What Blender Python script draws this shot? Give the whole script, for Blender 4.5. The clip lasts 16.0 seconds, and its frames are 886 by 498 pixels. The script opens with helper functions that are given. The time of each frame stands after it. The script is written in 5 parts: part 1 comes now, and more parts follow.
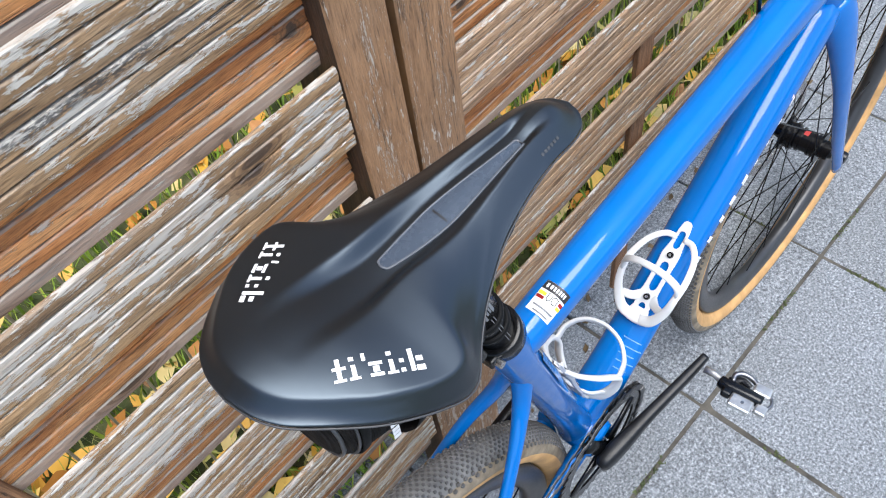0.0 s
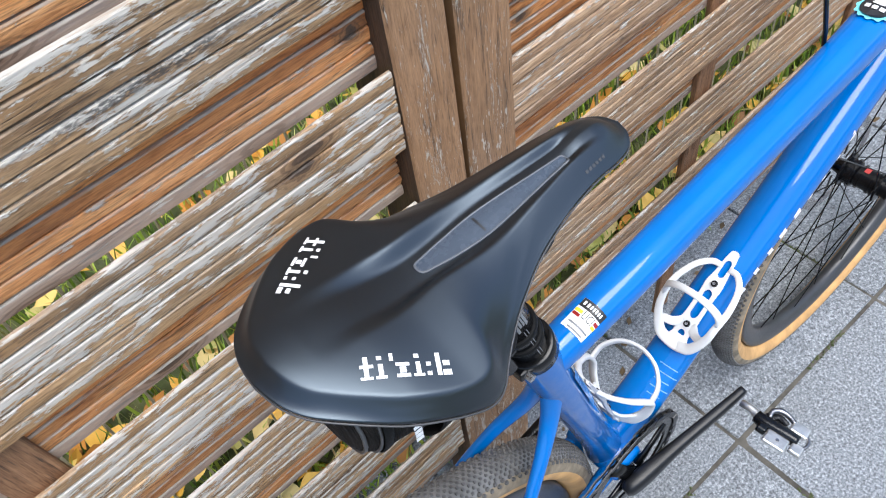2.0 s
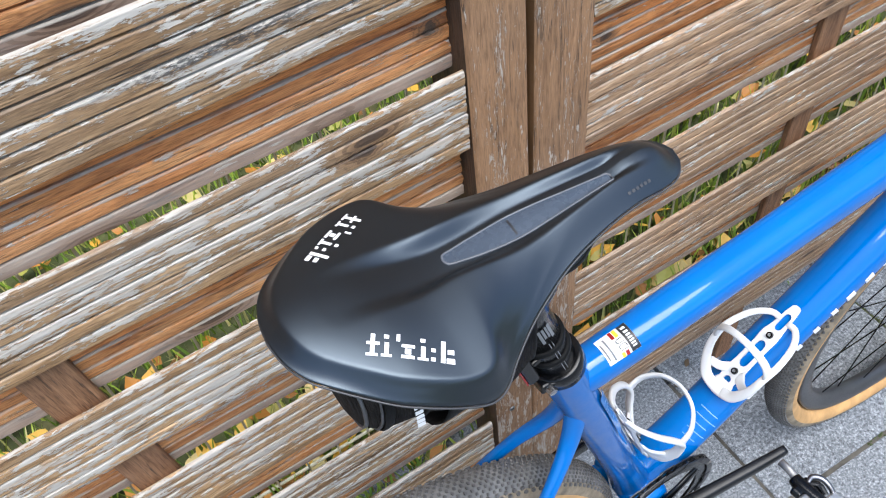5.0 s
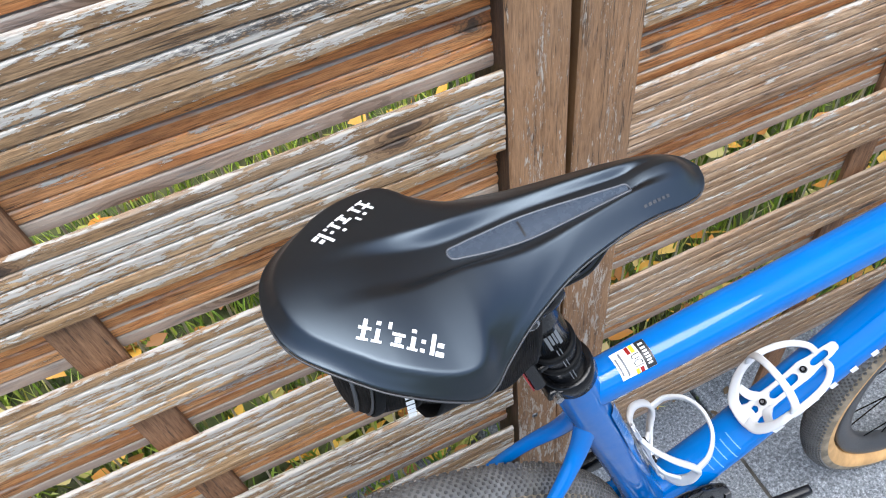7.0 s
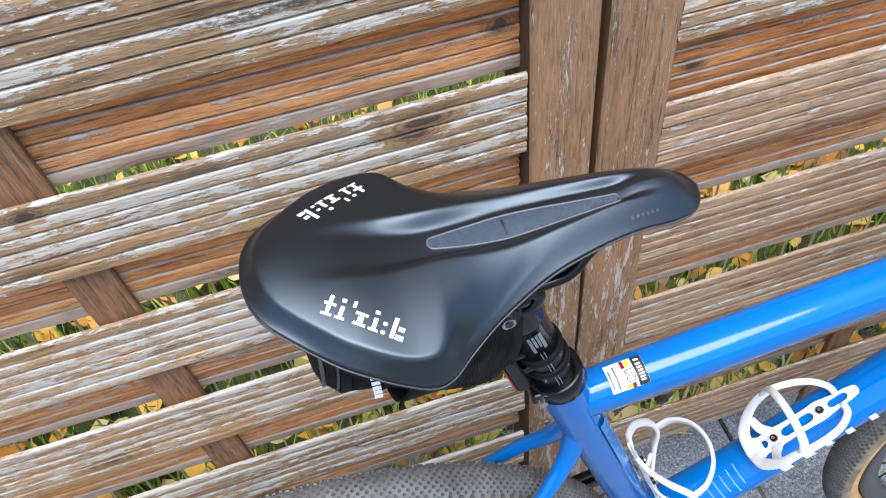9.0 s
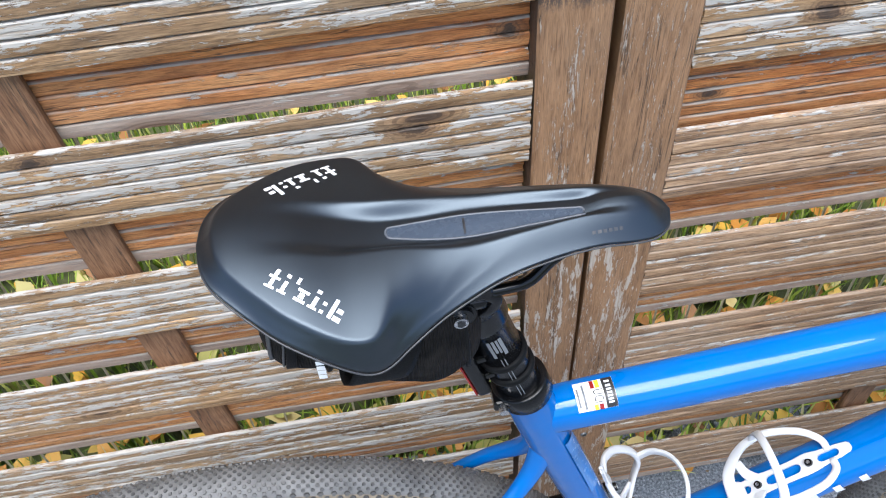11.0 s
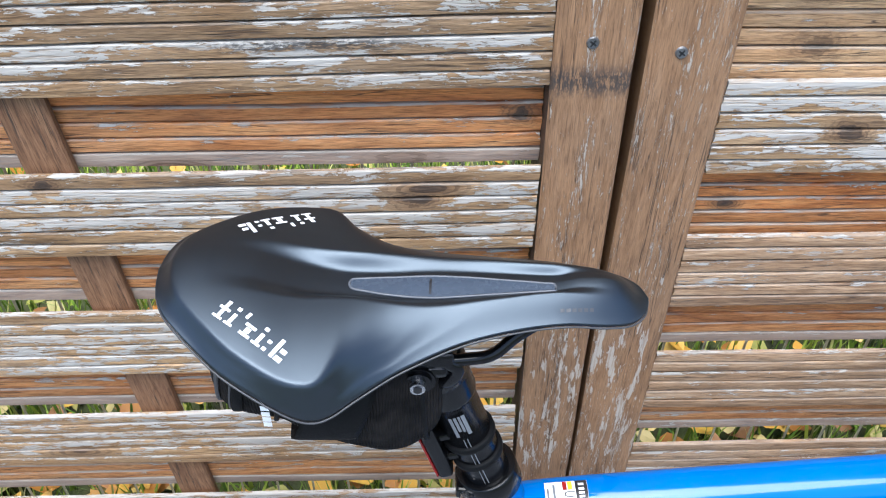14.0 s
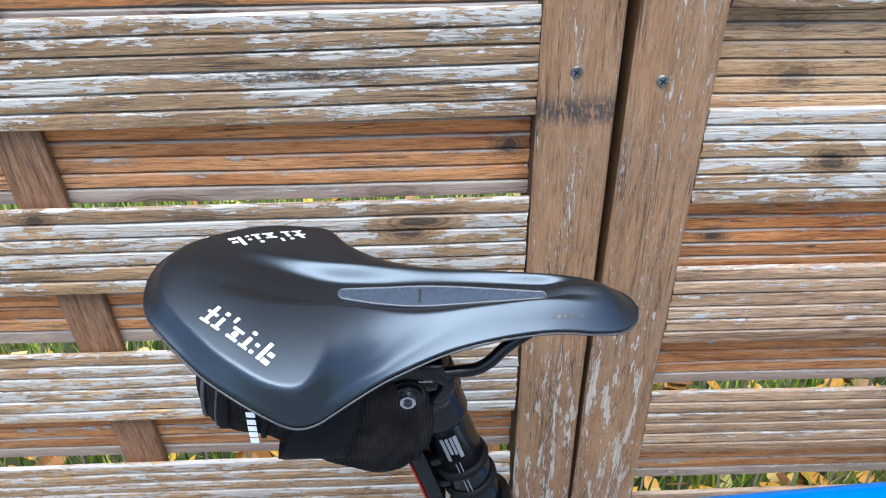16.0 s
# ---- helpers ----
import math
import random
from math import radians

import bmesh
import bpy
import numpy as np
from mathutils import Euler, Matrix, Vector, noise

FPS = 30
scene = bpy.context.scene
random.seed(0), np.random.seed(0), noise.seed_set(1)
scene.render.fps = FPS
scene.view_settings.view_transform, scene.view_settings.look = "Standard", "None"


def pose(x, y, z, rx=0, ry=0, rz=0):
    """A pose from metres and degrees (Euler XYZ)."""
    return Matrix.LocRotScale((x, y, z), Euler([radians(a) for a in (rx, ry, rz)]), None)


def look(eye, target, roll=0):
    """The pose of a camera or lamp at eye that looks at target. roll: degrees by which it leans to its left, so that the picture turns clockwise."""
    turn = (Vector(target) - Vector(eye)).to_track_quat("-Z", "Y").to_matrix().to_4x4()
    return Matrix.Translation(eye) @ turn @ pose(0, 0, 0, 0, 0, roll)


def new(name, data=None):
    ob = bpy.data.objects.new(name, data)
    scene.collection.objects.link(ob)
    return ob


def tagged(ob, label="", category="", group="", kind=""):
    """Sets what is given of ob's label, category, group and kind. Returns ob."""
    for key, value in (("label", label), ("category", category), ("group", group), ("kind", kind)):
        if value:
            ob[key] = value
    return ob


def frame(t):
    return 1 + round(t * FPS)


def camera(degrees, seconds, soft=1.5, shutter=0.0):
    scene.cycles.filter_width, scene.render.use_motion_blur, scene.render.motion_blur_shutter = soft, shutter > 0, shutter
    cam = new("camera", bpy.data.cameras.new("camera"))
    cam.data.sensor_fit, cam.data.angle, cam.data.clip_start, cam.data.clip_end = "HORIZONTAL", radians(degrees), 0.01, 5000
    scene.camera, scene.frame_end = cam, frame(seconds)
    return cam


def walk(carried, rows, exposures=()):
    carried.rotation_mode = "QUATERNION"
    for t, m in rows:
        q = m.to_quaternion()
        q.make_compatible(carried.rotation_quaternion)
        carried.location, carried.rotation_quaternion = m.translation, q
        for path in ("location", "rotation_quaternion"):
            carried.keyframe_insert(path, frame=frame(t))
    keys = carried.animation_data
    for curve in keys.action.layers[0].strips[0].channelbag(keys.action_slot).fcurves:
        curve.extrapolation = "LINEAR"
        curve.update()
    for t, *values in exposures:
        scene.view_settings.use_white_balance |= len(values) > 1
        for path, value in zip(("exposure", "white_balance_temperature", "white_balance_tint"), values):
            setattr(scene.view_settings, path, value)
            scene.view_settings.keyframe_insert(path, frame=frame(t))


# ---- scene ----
cam = camera(59.0, 16.0, 1.1)
PATH = [
    (0, (-0.008, -0.009, 1.242), (0.802, 0.907, -0.34), -10.1),
    (0.5, (-0.008, -0.012, 1.243), (0.783, 0.938, -0.329), -10.8),
    (1, (-0.006, -0.013, 1.244), (0.769, 0.963, -0.32), -10.8),
    (1.5, (-0.007, -0.012, 1.244), (0.756, 0.978, -0.317), -10.1),
    (2, (-0.007, -0.015, 1.244), (0.737, 0.999, -0.311), -9.6),
    (2.5, (-0.004, -0.021, 1.243), (0.718, 1.019, -0.305), -9.1),
    (3, (-0.006, -0.028, 1.244), (0.693, 1.037, -0.298), -8.5),
    (3.5, (-0.006, -0.031, 1.243), (0.672, 1.058, -0.292), -8.0),
    (4, (-0.003, -0.035, 1.244), (0.651, 1.078, -0.284), -7.6),
    (6.5, (0.024, -0.053, 1.242), (0.512, 1.163, -0.269), -7.4),
    (7, (0.03, -0.059, 1.241), (0.486, 1.175, -0.265), -7.0),
    (7.5, (0.037, -0.066, 1.24), (0.462, 1.188, -0.258), -6.8),
    (8, (0.047, -0.072, 1.241), (0.435, 1.198, -0.255), -6.5),
    (8.5, (0.057, -0.077, 1.24), (0.398, 1.206, -0.256), -6.3),
    (9, (0.069, -0.084, 1.239), (0.367, 1.214, -0.253), -6.1),
    (11.5, (0.129, -0.108, 1.231), (0.26, 1.262, -0.22), -2.3),
    (12, (0.14, -0.111, 1.228), (0.236, 1.298, -0.188), -1.2),
    (12.5, (0.152, -0.111, 1.223), (0.218, 1.339, -0.152), -0.2),
    (13, (0.16, -0.111, 1.218), (0.211, 1.364, -0.132), 0.3),
    (13.5, (0.161, -0.112, 1.214), (0.208, 1.391, -0.104), 0.5),
    (14, (0.162, -0.118, 1.208), (0.21, 1.427, -0.062), 0.6),
    (14.5, (0.164, -0.124, 1.202), (0.214, 1.468, -0.007), 0.8),
    (15, (0.165, -0.129, 1.195), (0.219, 1.499, 0.034), 0.7),
    (15.5, (0.163, -0.134, 1.185), (0.224, 1.515, 0.056), 0.6),
    (16, (0.164, -0.143, 1.177), (0.23, 1.53, 0.083), 0.3),
]
EXPOSURES = [(0, 1.0, 6200, 8), (9, 1.06, 6100, 8), (12, 1.08, 6000, 8), (16, 1.12, 5730, 7)]
walk(cam, [(t, look(eye, target, roll)) for t, eye, target, roll in PATH], EXPOSURES)

# ---- sky and sun: a bright overcast day ----
world = bpy.data.worlds.new("overcast_sky")
world.use_nodes = True
scene.world = world
wt = world.node_tree
sky = wt.nodes.new("ShaderNodeTexSky")
sky.sky_type = "NISHITA"
sky.sun_disc = False
sky.sun_elevation = radians(72)
sky.sun_rotation = radians(188)
sky.air_density, sky.dust_density, sky.ozone_density = 1.0, 2.5, 1.2
wt.links.new(sky.outputs["Color"], wt.nodes["Background"].inputs["Color"])
wt.nodes["Background"].inputs["Strength"].default_value = 0.15

sun_data = bpy.data.lights.new("sun", "SUN")
sun_data.energy = 2.6
sun_data.angle = radians(52)
sun_data.color = (1.0, 0.98, 0.95)
sun = new("sun", sun_data)
sun.matrix_world = look((0.0, -0.86, 3.9), (0.2, 0.2, 0.6))
scene.view_settings.exposure = 1.17


# ---- materials ----
def shader(name, rough=0.6, metal=0.0):
    m = bpy.data.materials.new(name)
    m.use_nodes = True
    bsdf = m.node_tree.nodes["Principled BSDF"]
    bsdf.inputs["Roughness"].default_value = rough
    bsdf.inputs["Metallic"].default_value = metal
    return m, m.node_tree, bsdf


def node(t, kind, **inputs):
    n = t.nodes.new(kind)
    for k, v in inputs.items():
        n.inputs[k.replace("_", " ")].default_value = v
    return n


def coords(t, scale, shift=True):
    """Object coordinates, scaled per axis and moved by each object's own random number."""
    c = t.nodes.new("ShaderNodeTexCoord")
    mp = t.nodes.new("ShaderNodeMapping")
    mp.inputs["Scale"].default_value = scale
    t.links.new(c.outputs["Object"], mp.inputs["Vector"])
    if shift:
        info = t.nodes.new("ShaderNodeObjectInfo")
        mul = t.nodes.new("ShaderNodeMath")
        mul.operation = "MULTIPLY"
        mul.inputs[1].default_value = 37.0
        t.links.new(info.outputs["Random"], mul.inputs[0])
        t.links.new(mul.outputs[0], mp.inputs["Location"])
    return mp


def noise_tex(t, vec, scale, detail=4.0, rough=0.6, dist=0.0):
    n = node(t, "ShaderNodeTexNoise", Scale=scale, Detail=detail, Roughness=rough, Distortion=dist)
    t.links.new(vec.outputs[0], n.inputs["Vector"])
    return n.outputs["Fac"]


def ramp(t, fac, stops):
    r = t.nodes.new("ShaderNodeValToRGB")
    el = r.color_ramp.elements
    while len(el) < len(stops):
        el.new(0.5)
    for e, (p, c) in zip(el, stops):
        e.position = p
        e.color = (*c, 1) if len(c) == 3 else c
    t.links.new(fac, r.inputs["Fac"])
    return r.outputs["Color"]


def grey(t, fac, lo, hi):
    return ramp(t, fac, ((lo, (0, 0, 0)), (hi, (1, 1, 1))))


def mix(t, fac, a, b, mode="MIX"):
    n = t.nodes.new("ShaderNodeMix")
    n.data_type = "RGBA"
    n.blend_type = mode
    for sock, v in ((n.inputs[0], fac), (n.inputs[6], a), (n.inputs[7], b)):
        if isinstance(v, (int, float)):
            sock.default_value = v
        elif isinstance(v, tuple):
            sock.default_value = (*v, 1) if len(v) == 3 else v
        else:
            t.links.new(v, sock)
    return n.outputs[2]


def maths(t, op, a, b=0.0):
    n = t.nodes.new("ShaderNodeMath")
    n.operation = op
    for sock, v in ((n.inputs[0], a), (n.inputs[1], b)):
        if isinstance(v, (int, float)):
            sock.default_value = v
        else:
            t.links.new(v, sock)
    return n.outputs[0]


def bump(t, bsdf, height, strength, dist):
    b = node(t, "ShaderNodeBump", Strength=strength, Distance=dist)
    t.links.new(height, b.inputs["Height"])
    t.links.new(b.outputs["Normal"], bsdf.inputs["Normal"])
    return b


def plain(name, colour, rough=0.5, metal=0.0, vary=0.15, scale=60.0, bump_d=0.0002, coat=0.0):
    """A surface of one colour with fine mottling, uneven gloss and a little relief."""
    m, t, b = shader(name, rough, metal)
    v = coords(t, (1, 1, 1))
    big = noise_tex(t, v, scale * 0.25)
    fine = noise_tex(t, v, scale * 4)
    dark = tuple(c * (1 - vary) for c in colour)
    light = tuple(min(1, c * (1 + vary)) for c in colour)
    c = ramp(t, big, ((0.3, dark), (0.7, light)))
    t.links.new(c, b.inputs["Base Color"])
    r = ramp(t, fine, ((0.3, (rough * 0.85,) * 3), (0.7, (min(1, rough * 1.15),) * 3)))
    t.links.new(r, b.inputs["Roughness"])
    b.inputs["Coat Weight"].default_value = coat
    if bump_d:
        bump(t, b, fine, 0.4, bump_d)
    return m


def wood(name, tones, paint, paint_amount, ridge=0.0, shine=0.7, stain=None, knots=0.3, spots=(), edge=0.0, grain_k=1.0, flake=(62.0, 300.0, 300.0), patchy=(16.0, 95.0, 0.75), knot_k=1.0, grey_foot=0.0, scraped=None):
    """Weathered boards: grain along x, stains, knots, and crisp flakes of old pale paint, most on the upper edge of each ridge."""
    m, t, b = shader(name, shine)
    tones = [(r * 1.12, g * 1.03, b * 0.92) for r, g, b in tones]
    v = coords(t, (1.0, 1.0, 1.0))
    blot = noise_tex(t, v, 6.0, 3)
    streak = noise_tex(t, coords(t, (9.0, 80.0, 80.0)), 1.0, 6, 0.68, 0.9)
    # knots: rare eyes drawn long by the grain, with rings and cracks
    kv = coords(t, (6.5, 2.0, 26.0))
    warp = t.nodes.new("ShaderNodeTexVoronoi")
    warp.inputs["Scale"].default_value = 1.0
    t.links.new(kv.outputs[0], warp.inputs["Vector"])
    sepc = t.nodes.new("ShaderNodeSeparateColor")
    t.links.new(warp.outputs["Color"], sepc.inputs[0])
    rare = grey(t, sepc.outputs[0], 1.0 - knots - 0.01, 1.0 - knots + 0.01)
    kd = warp.outputs["Distance"]
    for sx, sz, rx, rz in spots:
        # a knot at one place of the board
        tc = t.nodes.new("ShaderNodeTexCoord")
        mp = t.nodes.new("ShaderNodeMapping")
        mp.vector_type = "TEXTURE"
        mp.inputs["Location"].default_value = (sx, 0, sz)
        mp.inputs["Scale"].default_value = (rx, 1.0, rz)
        t.links.new(tc.outputs["Object"], mp.inputs["Vector"])
        ln = t.nodes.new("ShaderNodeVectorMath")
        ln.operation = "LENGTH"
        t.links.new(mp.outputs[0], ln.inputs[0])
        ragged = maths(t, "MULTIPLY", maths(t, "SUBTRACT", noise_tex(t, coords(t, (90.0, 160.0, 160.0)), 1.0, 3, 0.6), 0.5), 0.20)
        one = maths(t, "ADD", maths(t, "MULTIPLY", ln.outputs["Value"], 0.2), ragged)
        near = maths(t, "LESS_THAN", one, 0.32)
        kd = maths(t, "MINIMUM", kd, maths(t, "ADD", one, maths(t, "MULTIPLY", maths(t, "SUBTRACT", 1.0, near), 9.0)))
        rare = maths(t, "MAXIMUM", rare, near)
    knot = maths(t, "MULTIPLY", ramp(t, kd, ((0.10, (1, 1, 1)), (0.30, (0, 0, 0)))), rare)
    core = maths(t, "MULTIPLY", ramp(t, maths(t, "ADD", kd, maths(t, "MULTIPLY", streak, 0.12)), ((0.12, (1, 1, 1)), (0.19, (0, 0, 0)))), rare)
    # fine grain, bent round the knots
    gv = coords(t, (42.0, 680.0, 680.0))
    bend = t.nodes.new("ShaderNodeVectorMath")
    bend.operation = "ADD"
    lift = t.nodes.new("ShaderNodeCombineXYZ")
    t.links.new(maths(t, "MULTIPLY", knot, 3.5), lift.inputs[2])
    t.links.new(gv.outputs[0], bend.inputs[0])
    t.links.new(lift.outputs[0], bend.inputs[1])
    grain = noise_tex(t, bend, 1.0, 4, 0.6, 0.5)
    fine = noise_tex(t, coords(t, (95.0, 1500.0, 1500.0)), 1.0, 2, 0.6)
    c = ramp(t, streak, ((0.30, tones[0]), (0.43, tones[1]), (0.55, tones[2]), (0.70, tones[3])))
    c = mix(t, maths(t, "MULTIPLY", grey(t, blot, 0.45, 0.68), 0.6), c, tones[4])
    c = mix(t, grain_k, c, ramp(t, grain, ((0.35, (0.60, 0.56, 0.52)), (0.44, (0.93, 0.92, 0.91)), (0.64, (1.13, 1.13, 1.13)))), "MULTIPLY")
    c = mix(t, 0.55 * grain_k, c, ramp(t, fine, ((0.36, (0.45, 0.42, 0.40)), (0.48, (1.0, 1.0, 1.0)), (0.66, (1.25, 1.25, 1.25)))), "MULTIPLY")
    # long drying cracks
    ck = maths(t, "ABSOLUTE", maths(t, "SUBTRACT", noise_tex(t, coords(t, (4.5, 150.0, 150.0)), 1.0, 3, 0.6, 0.3), 0.5))
    crack = ramp(t, ck, ((0.004, (1, 1, 1)), (0.014, (0, 0, 0))))
    broken = grey(t, noise_tex(t, coords(t, (11.0, 60.0, 60.0)), 1.0, 2), 0.46, 0.56)
    crack = maths(t, "MULTIPLY", crack, broken)
    c = mix(t, maths(t, "MULTIPLY", crack, 0.8), c, (0.035, 0.024, 0.017))
    tint = t.nodes.new("ShaderNodeObjectInfo")
    c = mix(t, 1.0, c, ramp(t, tint.outputs["Random"], ((0.0, (0.86, 0.85, 0.84)), (1.0, (1.1, 1.09, 1.08)))), "MULTIPLY")
    own_tone = 0.0
    if ridge:
        # each ridge has weathered in its own way
        at = t.nodes.new("ShaderNodeAttribute")
        at.attribute_name = "rise"
        step = maths(t, "DIVIDE", at.outputs["Fac"], ridge)
        phase = maths(t, "FRACT", step)
        row = t.nodes.new("ShaderNodeCombineXYZ")
        t.links.new(maths(t, "FLOOR", step), row.inputs[0])
        t.links.new(maths(t, "MULTIPLY", tint.outputs["Random"], 91.0), row.inputs[1])
        wn = t.nodes.new("ShaderNodeTexWhiteNoise")
        wn.noise_dimensions = "2D"
        t.links.new(row.outputs[0], wn.inputs["Vector"])
        own_tone = wn.outputs["Value"]
        c = mix(t, 1.0, c, ramp(t, own_tone, ((0.0, (0.74, 0.70, 0.66)), (0.5, (1.0, 0.98, 0.95)), (1.0, (1.16, 1.15, 1.14)))), "MULTIPLY")
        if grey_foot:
            # more orange and a little darker towards the upper ridges
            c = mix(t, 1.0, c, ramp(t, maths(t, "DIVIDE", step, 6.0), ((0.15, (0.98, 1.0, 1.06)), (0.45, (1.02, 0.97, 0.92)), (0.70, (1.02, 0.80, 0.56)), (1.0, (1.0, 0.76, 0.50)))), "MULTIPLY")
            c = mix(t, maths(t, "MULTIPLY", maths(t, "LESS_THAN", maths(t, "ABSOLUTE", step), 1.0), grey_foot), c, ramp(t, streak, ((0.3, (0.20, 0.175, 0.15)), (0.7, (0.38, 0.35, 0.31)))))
    c = mix(t, maths(t, "MULTIPLY", knot, 0.75 * knot_k), c, (0.15, 0.078, 0.036))
    rings = maths(t, "MULTIPLY", maths(t, "GREATER_THAN", maths(t, "SINE", maths(t, "MULTIPLY", maths(t, "ADD", kd, maths(t, "MULTIPLY", streak, 0.09)), 105.0)), 0.30), knot)
    c = mix(t, maths(t, "MULTIPLY", rings, 0.7 * knot_k), c, (0.06, 0.032, 0.017))
    c = mix(t, maths(t, "MULTIPLY", core, 0.85 * knot_k), c, (0.035, 0.022, 0.015))
    h = maths(t, "ADD", maths(t, "MULTIPLY", grain, 0.7), maths(t, "MULTIPLY", fine, 0.25))
    h = maths(t, "SUBTRACT", h, maths(t, "MULTIPLY", crack, 0.5))
    if edge:
        # the upper edge of each ridge is bleached, in broken lines
        wob = maths(t, "MULTIPLY", maths(t, "SUBTRACT", noise_tex(t, coords(t, (45.0, 200.0, 200.0)), 1.0, 3), 0.5), 0.16)
        pw = maths(t, "ADD", phase, wob)
        worn = grey(t, noise_tex(t, coords(t, (12.0, 70.0, 70.0)), 1.0, 4, 0.7), 0.40, 0.56)
        line = maths(t, "MULTIPLY", maths(t, "MULTIPLY", grey(t, pw, 0.79, 0.83), worn), edge)
        c = mix(t, line, c, (0.38, 0.335, 0.28))
    if paint_amount:
        fl = noise_tex(t, coords(t, flake), 1.0, 6, 0.74, 0.35)
        zone = noise_tex(t, coords(t, (patchy[0], patchy[1], patchy[1])), 1.0, 4, 0.6)
        level = maths(t, "ADD", maths(t, "MULTIPLY", fl, 0.9), maths(t, "MULTIPLY", maths(t, "SUBTRACT", zone, 0.5), patchy[2]))
        if ridge:
            level = maths(t, "ADD", level, maths(t, "MULTIPLY", maths(t, "SUBTRACT", phase, 0.5), 0.15))
            level = maths(t, "ADD", level, maths(t, "MULTIPLY", maths(t, "SUBTRACT", own_tone, 0.5), 0.14))
        level = maths(t, "SUBTRACT", level, maths(t, "MULTIPLY", knot, 0.4))
        cut = 0.45 + (0.5 - paint_amount) * 0.42
        mask = grey(t, level, cut, cut + 0.008)
        thin = grey(t, noise_tex(t, coords(t, (30.0, 400.0, 400.0)), 1.0, 3), 0.36, 0.50)
        if scraped:
            # broad remains of paint, more of them towards the foot of a post
            along = t.nodes.new("ShaderNodeSeparateXYZ")
            t.links.new(coords(t, (1.0, 1.0, 1.0), False).outputs[0], along.inputs[0])
            foot = node(t, "ShaderNodeMapRange")
            t.links.new(along.outputs["X"], foot.inputs["Value"])
            for nm, val in (("From Min", scraped[0]), ("From Max", scraped[1])):
                foot.inputs[nm].default_value = val
            broad = noise_tex(t, coords(t, (24.0, 130.0, 130.0)), 1.0, 5, 0.72)
            left = maths(t, "ADD", broad, maths(t, "MULTIPLY", foot.outputs[0], 0.110))
            mask = maths(t, "MAXIMUM", mask, grey(t, left, 0.668, 0.678))
        mask = maths(t, "MULTIPLY", mask, maths(t, "ADD", maths(t, "MULTIPLY", thin, 0.5), 0.5))
        # a dark line, the painted shadow of its curled edge, runs round each flake
        rim = maths(t, "MULTIPLY", grey(t, level, cut - 0.030, cut - 0.004), maths(t, "SUBTRACT", 1.0, mask))
        c = mix(t, maths(t, "MULTIPLY", rim, 0.45), c, (0.10, 0.065, 0.036))
        c = mix(t, mask, c, paint)
        h = maths(t, "ADD", h, maths(t, "MULTIPLY", mask, 0.6))
    if stain:
        # one sooty, cracked mark between two lengths and two heights of the board
        sep = t.nodes.new("ShaderNodeSeparateXYZ")
        tc = t.nodes.new("ShaderNodeTexCoord")
        t.links.new(tc.outputs["Object"], sep.inputs[0])
        rag = noise_tex(t, coords(t, (150.0, 450.0, 550.0)), 1.0, 5, 0.75)
        torn = maths(t, "MULTIPLY", maths(t, "SUBTRACT", rag, 0.5), stain[4])
        inside = 1.0
        for axis, lo, hi, soft in (("X", stain[0], stain[1], stain[5]), (stain[7], stain[2], stain[3], stain[6])):
            v2 = maths(t, "ADD", sep.outputs[axis], maths(t, "MULTIPLY", torn, soft))
            n1 = node(t, "ShaderNodeMapRange")
            t.links.new(v2, n1.inputs["Value"])
            for nm, val in (("From Min", lo), ("From Max", lo + soft)):
                n1.inputs[nm].default_value = val
            n2 = node(t, "ShaderNodeMapRange")
            t.links.new(v2, n2.inputs["Value"])
            for nm, val in (("From Min", hi), ("From Max", hi - soft)):
                n2.inputs[nm].default_value = val
            both = maths(t, "MULTIPLY", n1.outputs[0], n2.outputs[0])
            inside = both if isinstance(inside, float) else maths(t, "MULTIPLY", inside, both)
        inside = maths(t, "MULTIPLY", inside, grey(t, rag, 0.43, 0.50))
        c = mix(t, maths(t, "MULTIPLY", inside, 0.85), c, (0.03, 0.028, 0.028))
    t.links.new(c, b.inputs["Base Color"])
    bump(t, b, h, 0.8, 0.0011)
    return m


PALE = (0.460, 0.424, 0.376)
PALE_STILE = (0.46, 0.395, 0.325)
SLAT_TONES = ((0.14, 0.086, 0.042), (0.285, 0.190, 0.102), (0.36, 0.255, 0.150), (0.43, 0.335, 0.225), (0.32, 0.255, 0.185))
BROWN_TONES = ((0.10, 0.058, 0.028), (0.23, 0.148, 0.078), (0.30, 0.207, 0.118), (0.37, 0.280, 0.185), (0.265, 0.205, 0.145))
STILE_TONES = ((0.175, 0.105, 0.058), (0.215, 0.132, 0.075), (0.255, 0.161, 0.095), (0.285, 0.192, 0.124), (0.185, 0.125, 0.081))
STILE_FLAKE = (115.0, 760.0, 760.0)
M_SLAT = wood("weathered_painted_slat", SLAT_TONES, PALE, 0.46, 0.0128, edge=0.4)
M_SLAT_WHITE = wood("slat_with_much_old_paint", SLAT_TONES, PALE, 0.52, 0.0128, edge=0.4)
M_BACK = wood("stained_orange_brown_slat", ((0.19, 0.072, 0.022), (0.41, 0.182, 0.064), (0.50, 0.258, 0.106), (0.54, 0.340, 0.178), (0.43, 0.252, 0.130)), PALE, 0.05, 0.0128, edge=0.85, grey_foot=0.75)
STILE_TONES = tuple((r * 0.98, g * 0.94, b * 0.89) for r, g, b in STILE_TONES)
